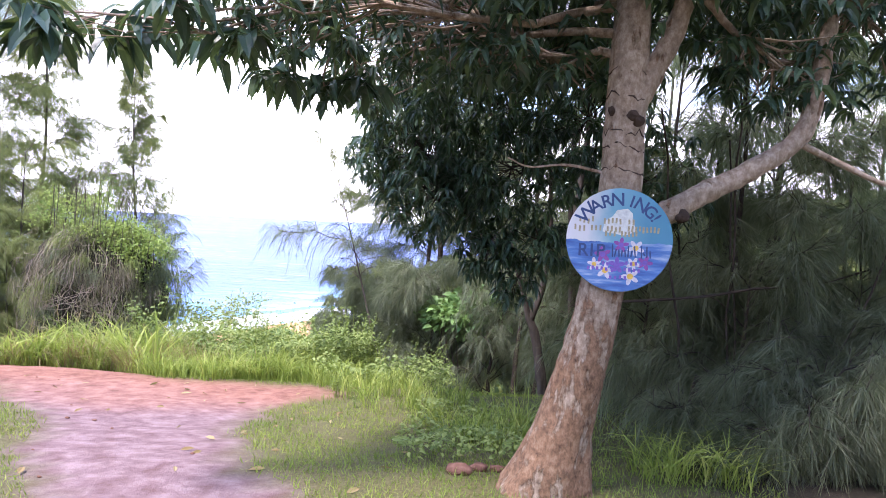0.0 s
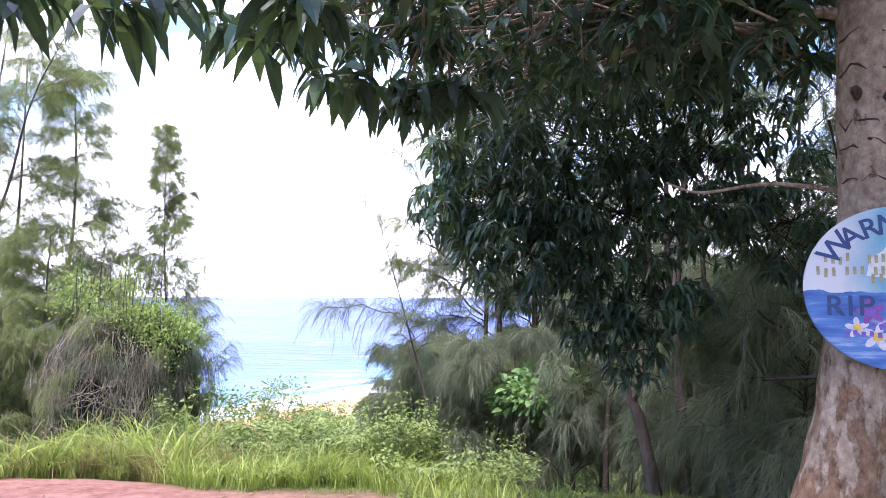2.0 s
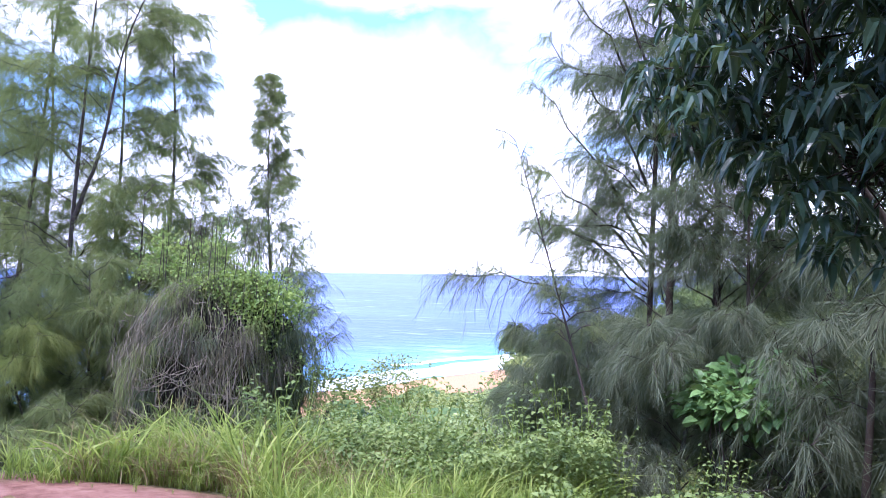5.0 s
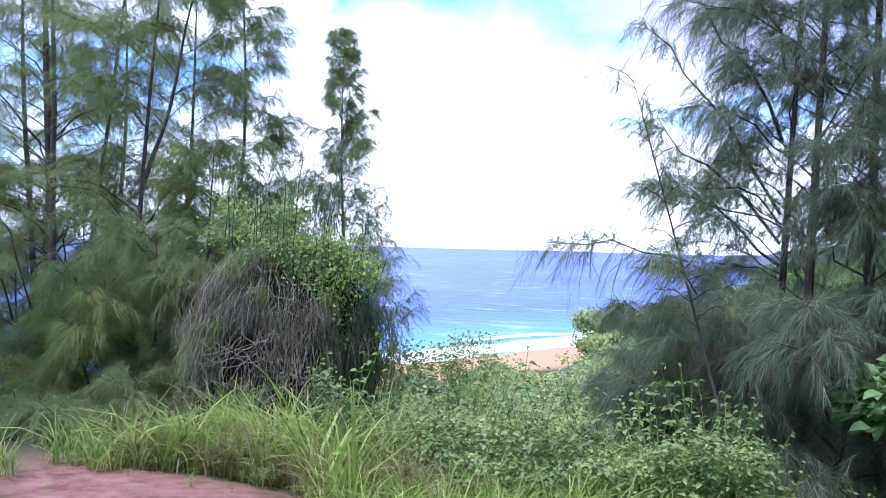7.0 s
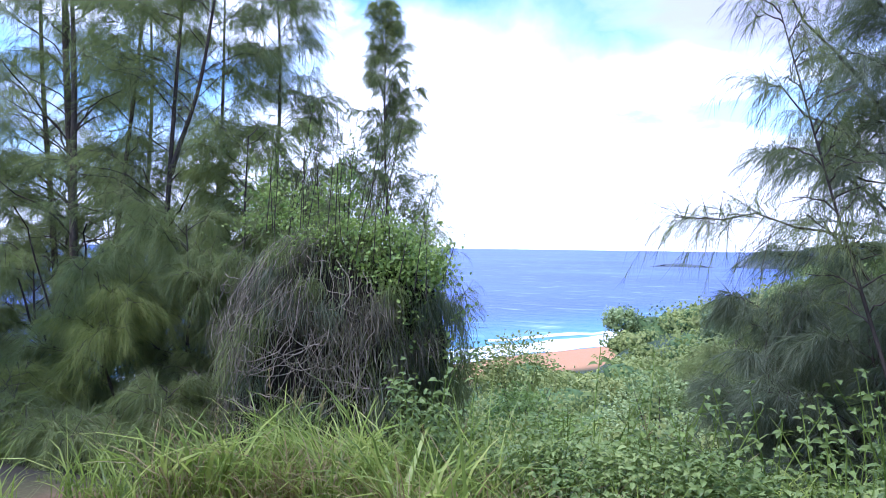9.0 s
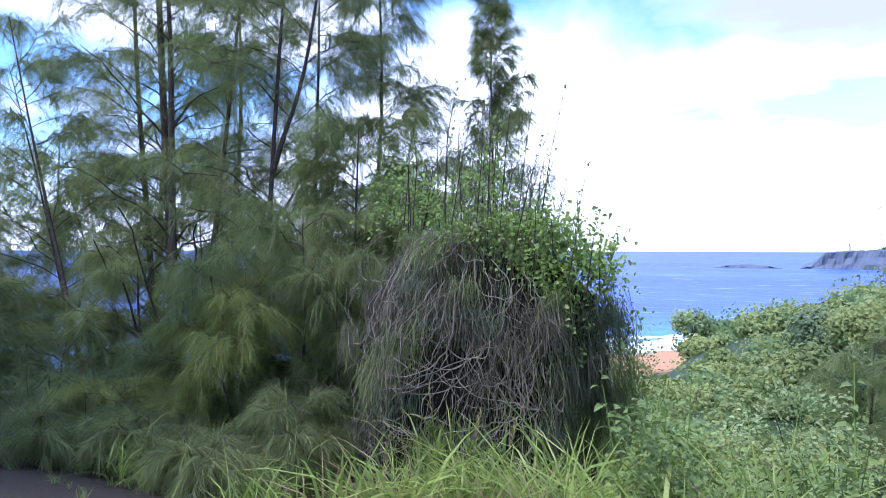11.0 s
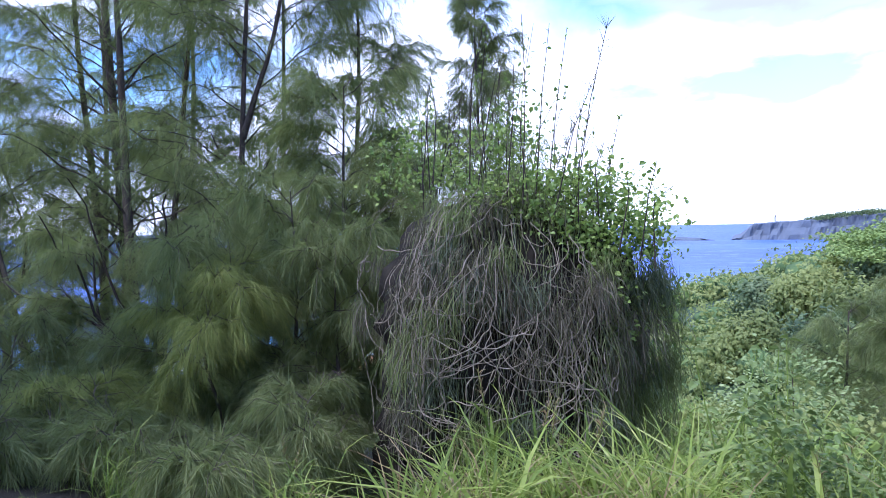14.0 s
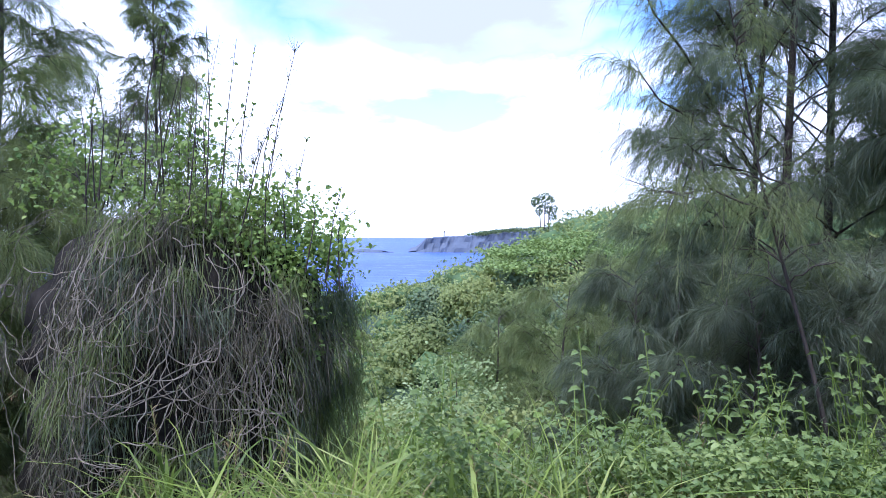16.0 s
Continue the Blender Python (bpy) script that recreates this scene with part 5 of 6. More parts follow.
for n, th0, th1, s0, s1 in ((58, 0.10, 0.85, 0.45, 0.85), (40, -0.35, 0.05, 0.45, 0.97), (22, -0.30, 0.9, 0.25, 0.6), (7, -1.1, -0.5, 0.4, 0.95)):
    for k in range(n):
        v, q = creeper(rng.uniform(th0, th1), rng.uniform(s0, s1), rng.integers(10, 24), rng.uniform(0.045, 0.080), rng.uniform(0.0018, 0.0046), 0.34 if k % 6 == 0 else rng.uniform(0.02, 0.15))
        put_part("vine", v, [q], M_vine_stem, mound)


def leaf_cap(p, size, name="creeper_leaves", mat=None, n_up=0.7):
    n = len(p)
    d = rng.normal(size=(n, 3)) * 0.7 + np.array((0, -0.35, 0.1))
    v, f = leaves(rng, p, d, size * (0.6 + 0.8 * rng.random(n)), 0.62, 0.12, 0.35)
    put_part(name, v, [f], mat or M_vine_leaf, mound)


def leaf_sprays(hubs, per, sigma, size):
    """Dense sprays of leaves round hub points."""
    p = np.repeat(hubs, per, 0) + rng.normal(size=(len(hubs) * per, 3)) * sigma * np.array((1, 1, 0.7))
    leaf_cap(p, size)


leaf_sprays(mound_at(rng.uniform(0.6, 1.9, 80), 1 - 0.22 * rng.random(80), 1.03), 17, 0.10, 0.050)
leaf_sprays(mound_at(rng.uniform(-0.2, 1.0, 40), rng.uniform(0.88, 1.0, 40), 1.03), 17, 0.10, 0.052)
leaf_sprays(mound_at(rng.uniform(1.05, 1.9, 40), rng.uniform(0.45, 0.88, 40), 1.04), 16, 0.10, 0.052)
for c, sz, n in (((-8.9, 14.4, 1.45), (0.32, 0.25, 0.30), 16), ((-8.4, 14.6, 1.22), (0.55, 0.40, 0.34), 54), ((-8.05, 14.6, 1.60), (0.13, 0.12, 0.36), 16), ((-9.2, 14.6, 1.05), (0.30, 0.25, 0.24), 9), ((-7.45, 14.5, 0.98), (0.55, 0.4, 0.13), 54), ((-6.95, 14.4, 0.66), (0.24, 0.35, 0.22), 26)):
    leaf_sprays(np.array(c) + in_ball(rng, n, 0.1) * np.array(sz), 17, 0.12, 0.050)
for k in range(46):
    x, y = rng.uniform(-9.2, -6.8), rng.uniform(14.0, 15.3)
    z = float(np.interp(x, (-9.3, -8.4, -7.6, -6.8), (1.1, 1.35, 1.05, 0.6)))
    h = rng.uniform(0.3, 0.9) * (1.5 if -8.5 < x < -7.4 else 0.8)
    b = np.array((x + rng.normal() * 0.12 + 0.1, y, z + h))
    v, q = tube([np.array((x, y, z - 0.3)), (np.array((x, y, z)) + b) / 2 + rng.normal(size=3) * 0.03, b], (0.006, 0.004, 0.002), 4)
    st = put_part("sprig", v, [q], M_bark_iron, mound)
    m = 16
    pp = np.array((x, y, z)) + (b - np.array((x, y, z))) * rng.random((m, 1))
    if k % 3:
        lv, lf = leaves(rng, pp, rng.normal(size=(m, 3)) + np.array((0, 0, 0.5)), 0.045, 0.5, 0.1, 0.3)
        put_part("sprig_leaves", lv, [lf], M_vine_leaf, st)
    else:
        lv, lf = needles(rng, np.repeat(pp, 4, 0), rng.normal(size=(4 * m, 3)) * 0.5 + np.array((0, 0, 0.8)), 0.14, 0.004, 0.1)
        put_part("sprig_needles", lv, [lf], M_needle_dry, st)

# ---- grasses and herbs ----
def tall_grass(name, label, n, inside, h0, h1, width, mat, bend=(0.25, 0.8), tuft=14, seed=0):
    """A stand of tall grass, grown in tufts over a stretch of the plan."""
    rs = np.random.default_rng(seed)
    (x0, x1), (y0, y1), keep = inside
    tx, ty = rs.uniform(x0, x1, n), rs.uniform(y0, y1, n)
    ok = keep(tx, ty)
    tx, ty = tx[ok], ty[ok]
    m = len(tx) * tuft
    px, py = np.repeat(tx, tuft) + rs.normal(size=m) * 0.05, np.repeat(ty, tuft) + rs.normal(size=m) * 0.05
    p = np.stack([px, py, land(px, py) - 0.02], 1)
    a = rs.random(m) * 2 * np.pi
    lean = np.stack([np.cos(a), np.sin(a), 0 * a], 1) * (0.35 + 0.65 * rs.random((m, 1)))
    size = np.repeat(0.30 + 0.70 * soft_noise(tx, ty, 0.6, seed) + 0.40 * rs.random(len(tx)) ** 2, tuft)
    v, f = blades(rs, p, rs.uniform(h0, h1, m) * size, lean, width * (0.6 + 0.7 * rs.random(m)), rs.uniform(*bend, m))
    return tagged(put_part(name, v, [f], mat), label, "grass", kind="stuff")


band = lambda x, y: y > 11.2 + 0.75 * smooth(-x, 4.5, 6.2) - 1.2 * smooth(-x, 7.3, 8.2) + 0.25 * np.sin(x * 1.7) + 0.04 * (x + 7) ** 2 * (x < -7) + 9 * (x < -8.35 + 0.2 * np.sin(3 * y) + 0.6 * smooth(y, 11.4, 11.9))
tall_grass("tall_grass", "bright green tall grass with arching blades at the edge of the lane", 950, ((-9.0, -2.4), (10.6, 13.8), lambda x, y: band(x, y) & (hash_grid(x * 7, y * 5, 2) > 0.65 * smooth(-x, 7.2, 7.9) * smooth(y, 11.6, 12.2))), 0.32, 0.85, 0.013, M_blade, (0.35, 1.1), seed=1)
tall_grass("tall_grass", "broad arching grass blades standing out of the verge", 110, ((-10.0, -5.0), (11.5, 13.2), band), 0.75, 1.3, 0.034, M_blade, (0.35, 1.0), 9, 2)
tall_grass("tall_grass", "bright lime-green grass in front of the leafy weeds", 420, ((-6.8, -2.9), (11.4, 12.7), lambda x, y: band(x, y) & (soft_noise(x, y, 0.6, 31) > 0.35)), 0.35, 0.8, 0.013, M_blade, (0.35, 1.1), 12, 33)
tall_grass("dry_grass", "dry straw-coloured grass among the green", 380, ((-8.2, -3.6), (11.8, 13.4), band), 0.45, 1.0, 0.012, M_straw, (0.3, 1.1), 10, 3)
verge = lambda x, y: np.abs(x - (-0.05 - 0.60 * (y - 8.05))) < 0.55 + 0.10 * (y - 8)
tall_grass("tall_grass", "tall green grass rising from the weeds at the brow", 330, ((-7.9, -2.3), (12.2, 13.8), lambda x, y: x > -9), 0.80, 1.30, 0.019, M_blade, (0.35, 1.1), 8, 14)
tall_grass("tall_grass", "fresh green grass along the shaded side of the lane", 380, ((-4.0, 0.4), (8.0, 12.8), verge), 0.30, 0.62, 0.011, M_blade, seed=4)
tall_grass("tall_grass", "tuft of long drooping grass at the foot of the thicket", 16, ((0.75, 1.45), (6.95, 7.55), lambda x, y: x > 0), 0.45, 0.75, 0.012, M_blade, (0.6, 1.3), 18, 5)
low = lambda x, y: (bare(x, y) < 0.35) & (soft_noise(x, y, 0.5, 9) > 0.25)
tall_grass("verge_grass", "short rough grass along the lane", 2000, ((-8.0, 0.8), (6.0, 12.2), lambda x, y: low(x, y) & (np.abs(x + 3.4 + 0.62 * (y - 7.05)) > 0.9) & (x < 0.6 - 0.12 * (y - 6))), 0.05, 0.13, 0.006, M_turf, (0.2, 0.8), 9, 6)
rs = np.random.default_rng(8)
n = 60000
px, py = rs.uniform(-8.0, 1.7, n), rs.uniform(3.5, 12.0, n)
keep = (bare(px, py) < 0.55 - 0.5 * rs.random(n)) & (soft_noise(px, py, 0.35, 3) > 0.22)
px, py = px[keep], py[keep]
n = len(px)
p = np.stack([px, py, land(px, py)], 1)
d = unit(rs.normal(size=(n, 3)) * 0.45 + np.array((0, 0, 1.0)))
sd = unit(np.cross(d, rs.normal(size=(n, 3)))) * 0.0035
v = np.stack([p - sd, p + sd, p + d * rs.uniform(0.025, 0.075, (n, 1))], 1).reshape(-1, 3)
tagged(put_part("turf", v, [np.arange(3 * n).reshape(-1, 3)], M_turf), "short trampled yellow-green turf beside the bare earth", "grass", kind="stuff")


def herb_bed(name, label, n, inside, h, size, mat, seed):
    rs = np.random.default_rng(seed)
    (x0, x1), (y0, y1), keep = inside
    x, y = rs.uniform(x0, x1, n), rs.uniform(y0, y1, n)
    ok = keep(x, y)
    x, y = x[ok], y[ok]
    m = len(x)
    hh = h * (0.45 + 0.75 * soft_noise(x, y, 0.55, seed)) * (0.35 + 0.65 * rs.random(m) ** 0.5)
    p = np.stack([x, y, land(x, y) + hh], 1)
    a = rs.random(m) * 2 * np.pi
    d = np.stack([np.cos(a), np.sin(a), rs.uniform(-0.1, 0.7, m)], 1)
    v, f = leaves(rs, p, d, size * (0.6 + 0.8 * rs.random(m)), 0.48, 0.15, 0.5)
    return tagged(put_part(name, v, [f], mat), label, "undergrowth", kind="stuff")


herb_bed("herbs", "leafy green weeds growing among the grass", 20000, ((-6.2, -2.2), (12.0, 14.4), lambda x, y: (y > 12.1 + 0.25 * np.sin(2 * x) + 0.3 * (x < -5)) & (y < 14.4 - 0.9 * smooth(x, -4, -2.4))), 1.05, 0.062, M_herb, 1)
herb_bed("herbs", "low creeping weeds at the foot of the mango", 1500, ((-1.2, 0.1), (7.05, 9.55), lambda x, y: y > 6.05 - x), 0.22, 0.06, M_herb, 2)
herb_bed("herbs", "leafy green weeds under the ironwoods", 1500, ((-2.8, -0.8), (11.4, 13.2), lambda x, y: x > -2.8), 0.45, 0.08, M_herb, 3)


# clumps of cane grass: leafy culms with arching blades, some with a seed head
def cane_clump(seed, culms):
    rs = np.random.default_rng(seed)
    clump = thing("grass_clump", "clump of tall cane grass with broad arching green blades", "grass", "cane grass")
    for k in range(culms):
        a = rs.uniform(0, 2 * np.pi)
        out = np.array((math.cos(a), math.sin(a), 0.0))
        foot = out * rs.uniform(0.0, 0.20) + np.array((0, 0, -0.06))
        H, lean = rs.uniform(0.30, 0.66), rs.uniform(0.05, 0.50)
        seedy = rs.random() < 0.22
        top = foot + out * lean * H + np.array((0, 0, H + (0.30 if seedy else 0.0)))
        mid = (foot + top) / 2 - out * 0.05
        line = curve_points([foot, mid, top], 4)
        sv_, sq_ = tube(line, np.linspace(0.0050, 0.0016, len(line)), 4)
        turn, n = rs.uniform(0, np.pi), rs.integers(5, 8)
        s_ = np.linspace(0.10, 0.96 if not seedy else 0.65, n)
        p = np.stack([np.interp(s_ * (len(line) - 1), np.arange(len(line)), line[:, c]) for c in range(3)], 1)
        az_ = turn + np.arange(n) * np.pi + rs.normal(size=n) * 0.5
        lean_ = np.stack([np.cos(az_), np.sin(az_), 0 * az_], 1) * rs.uniform(0.5, 1.1, (n, 1))
        v, f = blades(rs, p, rs.uniform(0.26, 0.52, n), lean_, rs.uniform(0.010, 0.027, n), rs.uniform(0.5, 1.35, n))
        stalk = put_part("culm", np.concatenate([sv_, v]), [sq_, f + len(sv_)], M_straw if rs.random() < 0.12 else M_blade, clump)
        if seedy:
            w = rs.random((26, 1)) * 0.22
            v, f = needles(rs, top - (top - mid) / np.linalg.norm(top - mid) * w, rs.normal(size=(26, 3)) * 0.35 + np.array((0, 0, 0.9)), 0.055, 0.005, 0.4)
            put_part("seed_head", v, [f], M_straw, stalk, "pale feathery seed head")
    return clump


def place_copies(protos, spots, rs):
    """Set the first plants down and copy them over the other spots: (x, y, size)."""
    for k, (x, y, size) in enumerate(spots):
        m = Matrix.Translation((x, y, land_at(x, y))) @ Matrix.Rotation(rs.uniform(0, 2 * math.pi), 4, "Z") @ Matrix.Diagonal((size, size, size * rs.uniform(0.9, 1.1), 1))
        if k < len(protos):
            protos[k].matrix_world = m
        else:
            copy_thing(protos[k % len(protos)], m)


rs = np.random.default_rng(91)
spots = []
for x0, x1, y0, y1, top_z, n in ((-10.8, -8.8, 11.3, 12.7, -0.98, 15), (-8.9, -7.6, 11.9, 13.0, -0.62, 14), (-7.9, -5.9, 12.0, 13.3, -0.27, 30), (-6.4, -4.6, 12.3, 13.4, -0.40, 20), (-5.0, -2.8, 12.3, 13.4, -0.46, 14), (-8.9, -5.6, 11.4, 12.0, -0.80, 12), (-5.8, -3.4, 11.7, 12.5, -0.72, 12)):
    for k in range(n):
        x, y = rs.uniform(x0, x1), rs.uniform(y0, y1)
        spots.append((x, y, (top_z + rs.normal() * 0.10 - land_at(x, y)) / 0.72))
place_copies([cane_clump(900 + k, 6 + k % 4) for k in range(6)], spots, rs)


# upright leafy weeds with leaves in pairs up the stem
def weed(seed, stems):
    rs = np.random.default_rng(seed)
    plant = thing("weed", "upright leafy green weed at the brow of the slope", "weed", "leafy weeds")
    for k in range(stems):
        a = rs.uniform(0, 2 * np.pi)
        top = np.array((math.cos(a), math.sin(a), 0)) * rs.uniform(0.05, 0.34) + np.array((0, 0, rs.uniform(0.65, 1.0)))
        line = curve_points([(0, 0, -0.05), top * 0.5 + rs.normal(size=3) * 0.04, top], 5)
        v, q = tube(line, np.linspace(0.006, 0.002, len(line)), 4)
        stem = put_part("stem", v, [q], M_turf, plant)
        lp, ld, ll = [], [], []
        for n, s_ in enumerate(np.linspace(0.35, 1.0, 9)):
            at = line[int(s_ * (len(line) - 1))]
            for half_turn in (0, np.pi):
                b_ = n * 1.57 + half_turn + rs.normal() * 0.3
                lp.append(at + rs.normal(size=3) * 0.008)
                ld.append((math.cos(b_), math.sin(b_), rs.uniform(0.1, 0.7)))
                ll.append(rs.uniform(0.065, 0.105) * (1.25 - 0.6 * s_))
        v, f = leaves(rs, np.array(lp), np.array(ld), np.array(ll), 0.46, 0.14, 0.5)
        put_part("foliage", v, [f], M_herb, stem)
    return plant


rs = np.random.default_rng(92)
spots = []
for x0, x1, y0, y1, top_z, n in ((-5.2, -2.2, 12.5, 13.7, -0.46, 46), (-6.2, -4.6, 12.4, 13.6, -0.55, 16), (-2.6, -0.9, 11.6, 13.2, -0.75, 10), (-2.4, -0.4, 9.6, 11.6, -0.62, 12)):
    for k in range(n):
        x, y = rs.uniform(x0, x1), rs.uniform(y0, y1)
        spots.append((x, y, max(0.3, (top_z + rs.normal() * 0.12 - land_at(x, y)) / 0.9)))
place_copies([weed(930 + k, 4 + k % 3) for k in range(5)], spots, rs)


def bushy(name, label, c, size, n, leaf, mat, seed, group="", ratio=0.55, stems=5):
    """A shrub: forked stems from the ground into a crown of leaf clumps of uneven outline."""
    rs = np.random.default_rng(seed)
    c, size = np.asarray(c, float), np.asarray(size, float)
    b = thing(name, label, "shrub", group)
    g = G(c[0], c[1], -0.05)
    hubs = c + in_ball(rs, 26, 0.35) * size * 0.9
    for h in hubs[:9]:
        m = g * 0.45 + h * 0.55 + rs.normal(size=3) * size * 0.1
        v, q = tube(curve_points([g, m, h], 4), np.linspace(0.02 * size.max(), 0.005, 9), 5)
        put_part("stem", v, [q], M_bark_iron, b)
    for k in range(2):
        hb = hubs[k::2]
        p = hb[rs.integers(0, len(hb), n // 2)] + rs.normal(size=(n // 2, 3)) * size * 0.17
        d = unit(p - c) + rs.normal(size=(n // 2, 3)) * 0.5 + np.array((0, 0, 0.25))
        v, f = leaves(rs, p, d, leaf * (0.6 + 0.8 * rs.random(n // 2)), ratio, 0.12, 0.4)
        put_part("crown", v, [f], mat, b)
    return b


bushy("broadleaf_shrub", "fresh green broadleaf shrub in front of dark ironwoods", (-0.62, 14.2, -0.25), (0.85, 0.5, 0.42), 1100, 0.16, M_shrub_leaf, 1, ratio=0.6)
bushy("broadleaf_shrub", "lower spray of fresh green broad leaves", (-0.3, 14.6, -1.0), (0.45, 0.4, 0.25), 120, 0.15, M_shrub_leaf, 2, ratio=0.6)
bushy("broadleaf_shrub", "pale yellow-green rounded shrub on the slope", (-5.0, 22.5, -2.75), (1.35, 1.2, 0.95), 2600, 0.10, M_pale_leaf, 4, ratio=0.55)
bushy("broadleaf_shrub", "rounded green shrub hiding the beach", (-9.0, 20.5, -1.85), (1.3, 1.1, 0.7), 1900, 0.10, M_far_leaf, 6, ratio=0.55)
bushy("broadleaf_shrub", "rounded green shrub hiding part of the beach", (-8.5, 25.4, -2.35), (1.25, 1.0, 0.75), 2100, 0.10, M_far_leaf, 5, ratio=0.55)
bushy("broadleaf_shrub", "rounded green shrub hiding the beach", (-7.4, 23.0, -3.1), (1.4, 1.2, 0.75), 1900, 0.11, M_vine_leaf, 7, ratio=0.55)
for k, (x, y, sx, h) in enumerate(((-5.2, 17.5, 1.3, 0.9), (-6.8, 18.5, 1.2, 0.8), (-4.2, 20.0, 1.5, 1.2), (-7.8, 21.0, 1.4, 0.9), (-5.9, 22.5, 1.6, 1.1), (-3.6, 24.0, 1.8, 1.6), (-8.8, 24.5, 1.6, 1.0), (-6.6, 26.5, 1.8, 1.3), (-4.4, 28.5, 2.0, 1.6), (-10.5, 22.0, 1.5, 1.0), (-12.5, 26.0, 1.8, 1.1), (-2.6, 28.0, 2.0, 2.0), (-1.0, 25.0, 1.8, 2.2), (1.5, 29.0, 2.4, 2.6), (-9.8, 30.0, 2.0, 1.2), (-7.5, 33.0, 2.2, 1.6))):
    bushy("broadleaf_shrub", "rounded green shrub on the slope below the lane", (x, y, land_at(x, y) + h * 0.62), (sx, sx * 0.9, h * 0.75), 1100, 0.12 if k < 8 else 0.16, M_far_leaf if k % 3 else M_vine_leaf, 40 + k, "slope shrubs")

# ---- the wooded slope and the far shore ----
def polar(az, r):
    return -6 + r * np.sin(np.radians(az)), 9 + r * np.cos(np.radians(az))


BALL_U, BALL_W = 7, 11


def crowns(rs, c, R, squash):
    """Lumpy crowns, one closed blob each, as quads."""
    n = len(R)
    u = np.linspace(0.01, np.pi - 0.5, BALL_U)
    w = np.linspace(0, 2 * np.pi, BALL_W, endpoint=False)
    U, W = np.meshgrid(u, w, indexing="ij")
    d = np.stack([np.sin(U) * np.cos(W), np.sin(U) * np.sin(W), np.cos(U)], -1).reshape(1, -1, 3)
    k = rs.normal(size=(n, 4, 3)) * 4.0
    lump = 1 + sum(0.13 * np.sin((d * k[:, i : i + 1]).sum(-1, keepdims=True) + 9 * i) for i in range(4))
    v = c[:, None] + d * lump * R[:, None, None] * squash
    i, j = np.meshgrid(np.arange(BALL_U - 1), np.arange(BALL_W), indexing="ij")
    i, j = i.ravel(), j.ravel()
    q = np.stack([i * BALL_W + j, (i + 1) * BALL_W + j, (i + 1) * BALL_W + (j + 1) % BALL_W, i * BALL_W + (j + 1) % BALL_W], 1)
    return v.reshape(-1, 3), (np.arange(n)[:, None, None] * BALL_U * BALL_W + q).reshape(-1, 4), k


# Solid crown filler, darkened so that gaps between leaf clumps read as shade.
M_crown_shade = bark_mat("shaded_filler", (0.05, 0.085, 0.028), (0.085, 0.13, 0.045), (0.13, 0.18, 0.065), 1.2, (1, 1, 1), 0.8)


def slope_wood(name, label, n, az0, az1, r0, r1, per, mat, seed, grow=1.0):
    """Treetops on the slope: many crowns, each a lumpy body clad in small leaf clumps."""
    rs = np.random.default_rng(seed)
    az = rs.uniform(az0, az1, n)
    r = np.where(rs.random(n) < 0.55, rs.uniform(r0, r1, n), np.sqrt(rs.uniform(r0**2, r1**2, n)))
    x, y = polar(az, r)
    ok = (shore(x, y) < -27) & (y > 16.0)
    x, y, r = x[ok], y[ok], r[ok]
    R = (0.5 + 0.027 * r) * (0.45 + 1.1 * rs.random(len(r)) ** 2) * grow
    # scrub is capped along a camera sightline so that the beach shows
    sight_az = np.degrees(np.arctan2(x + 3.0, y - 7.2))
    dist = np.hypot(x + 3.0, y - 7.2)
    most = np.where((sight_az > -14.6) & (sight_az < -7.5), (1.0 - 0.187 * dist - land(x, y)) / 1.35, 99.0)
    R = np.minimum(R, most)
    tall_enough = R > 0.3
    x, y, r, R = x[tall_enough], y[tall_enough], r[tall_enough], R[tall_enough]
    squash = np.array((1.3, 1.3, 0.75))
    c = np.stack([x, y, land(x, y) + R * rs.uniform(-0.1, 0.45, len(r))], 1)
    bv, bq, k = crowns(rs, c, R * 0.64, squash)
    m = len(r) * per
    d = unit(rs.normal(size=(m, 3)) + np.array((0, -0.35, 0.5)))
    kk = np.repeat(k, per, 0)
    lump = 1 + sum(0.13 * np.sin((d * kk[:, i]).sum(-1, keepdims=True) + 9 * i) for i in range(4))
    p = np.repeat(c, per, 0) + d * lump * np.repeat(R, per)[:, None] * (0.66 + 0.46 * rs.random((m, 1))) * squash
    v, f = cards(rs, p, d, np.repeat(0.10 + 0.0050 * r, per) * (0.5 + 0.9 * rs.random(m)) * 1.08)
    ob = put_part(name, v, [f], mat)
    under = put_part("crown_filler", bv, [bq], M_crown_shade, ob, "", True)
    return tagged(ob, label, "woodland", kind="stuff")


slope_wood("slope_scrub", "dense green scrub covering the slope down to the beach", 470, -45, 40, 15, 60, 440, M_far_leaf, 1)
slope_wood("hillside_wood", "green woodland covering the hillside above the bay", 520, -22, 42, 50, 200, 270, M_far_leaf, 2)
slope_wood("hillside_wood", "darker treetops scattered over the hillside", 110, -12, 42, 35, 205, 200, M_far_dark, 3, 1.2)
slope_wood("ridge_trees", "row of treetops along the ridge", 110, 6, 40, 188, 212, 200, M_far_dark, 4, 1.1)

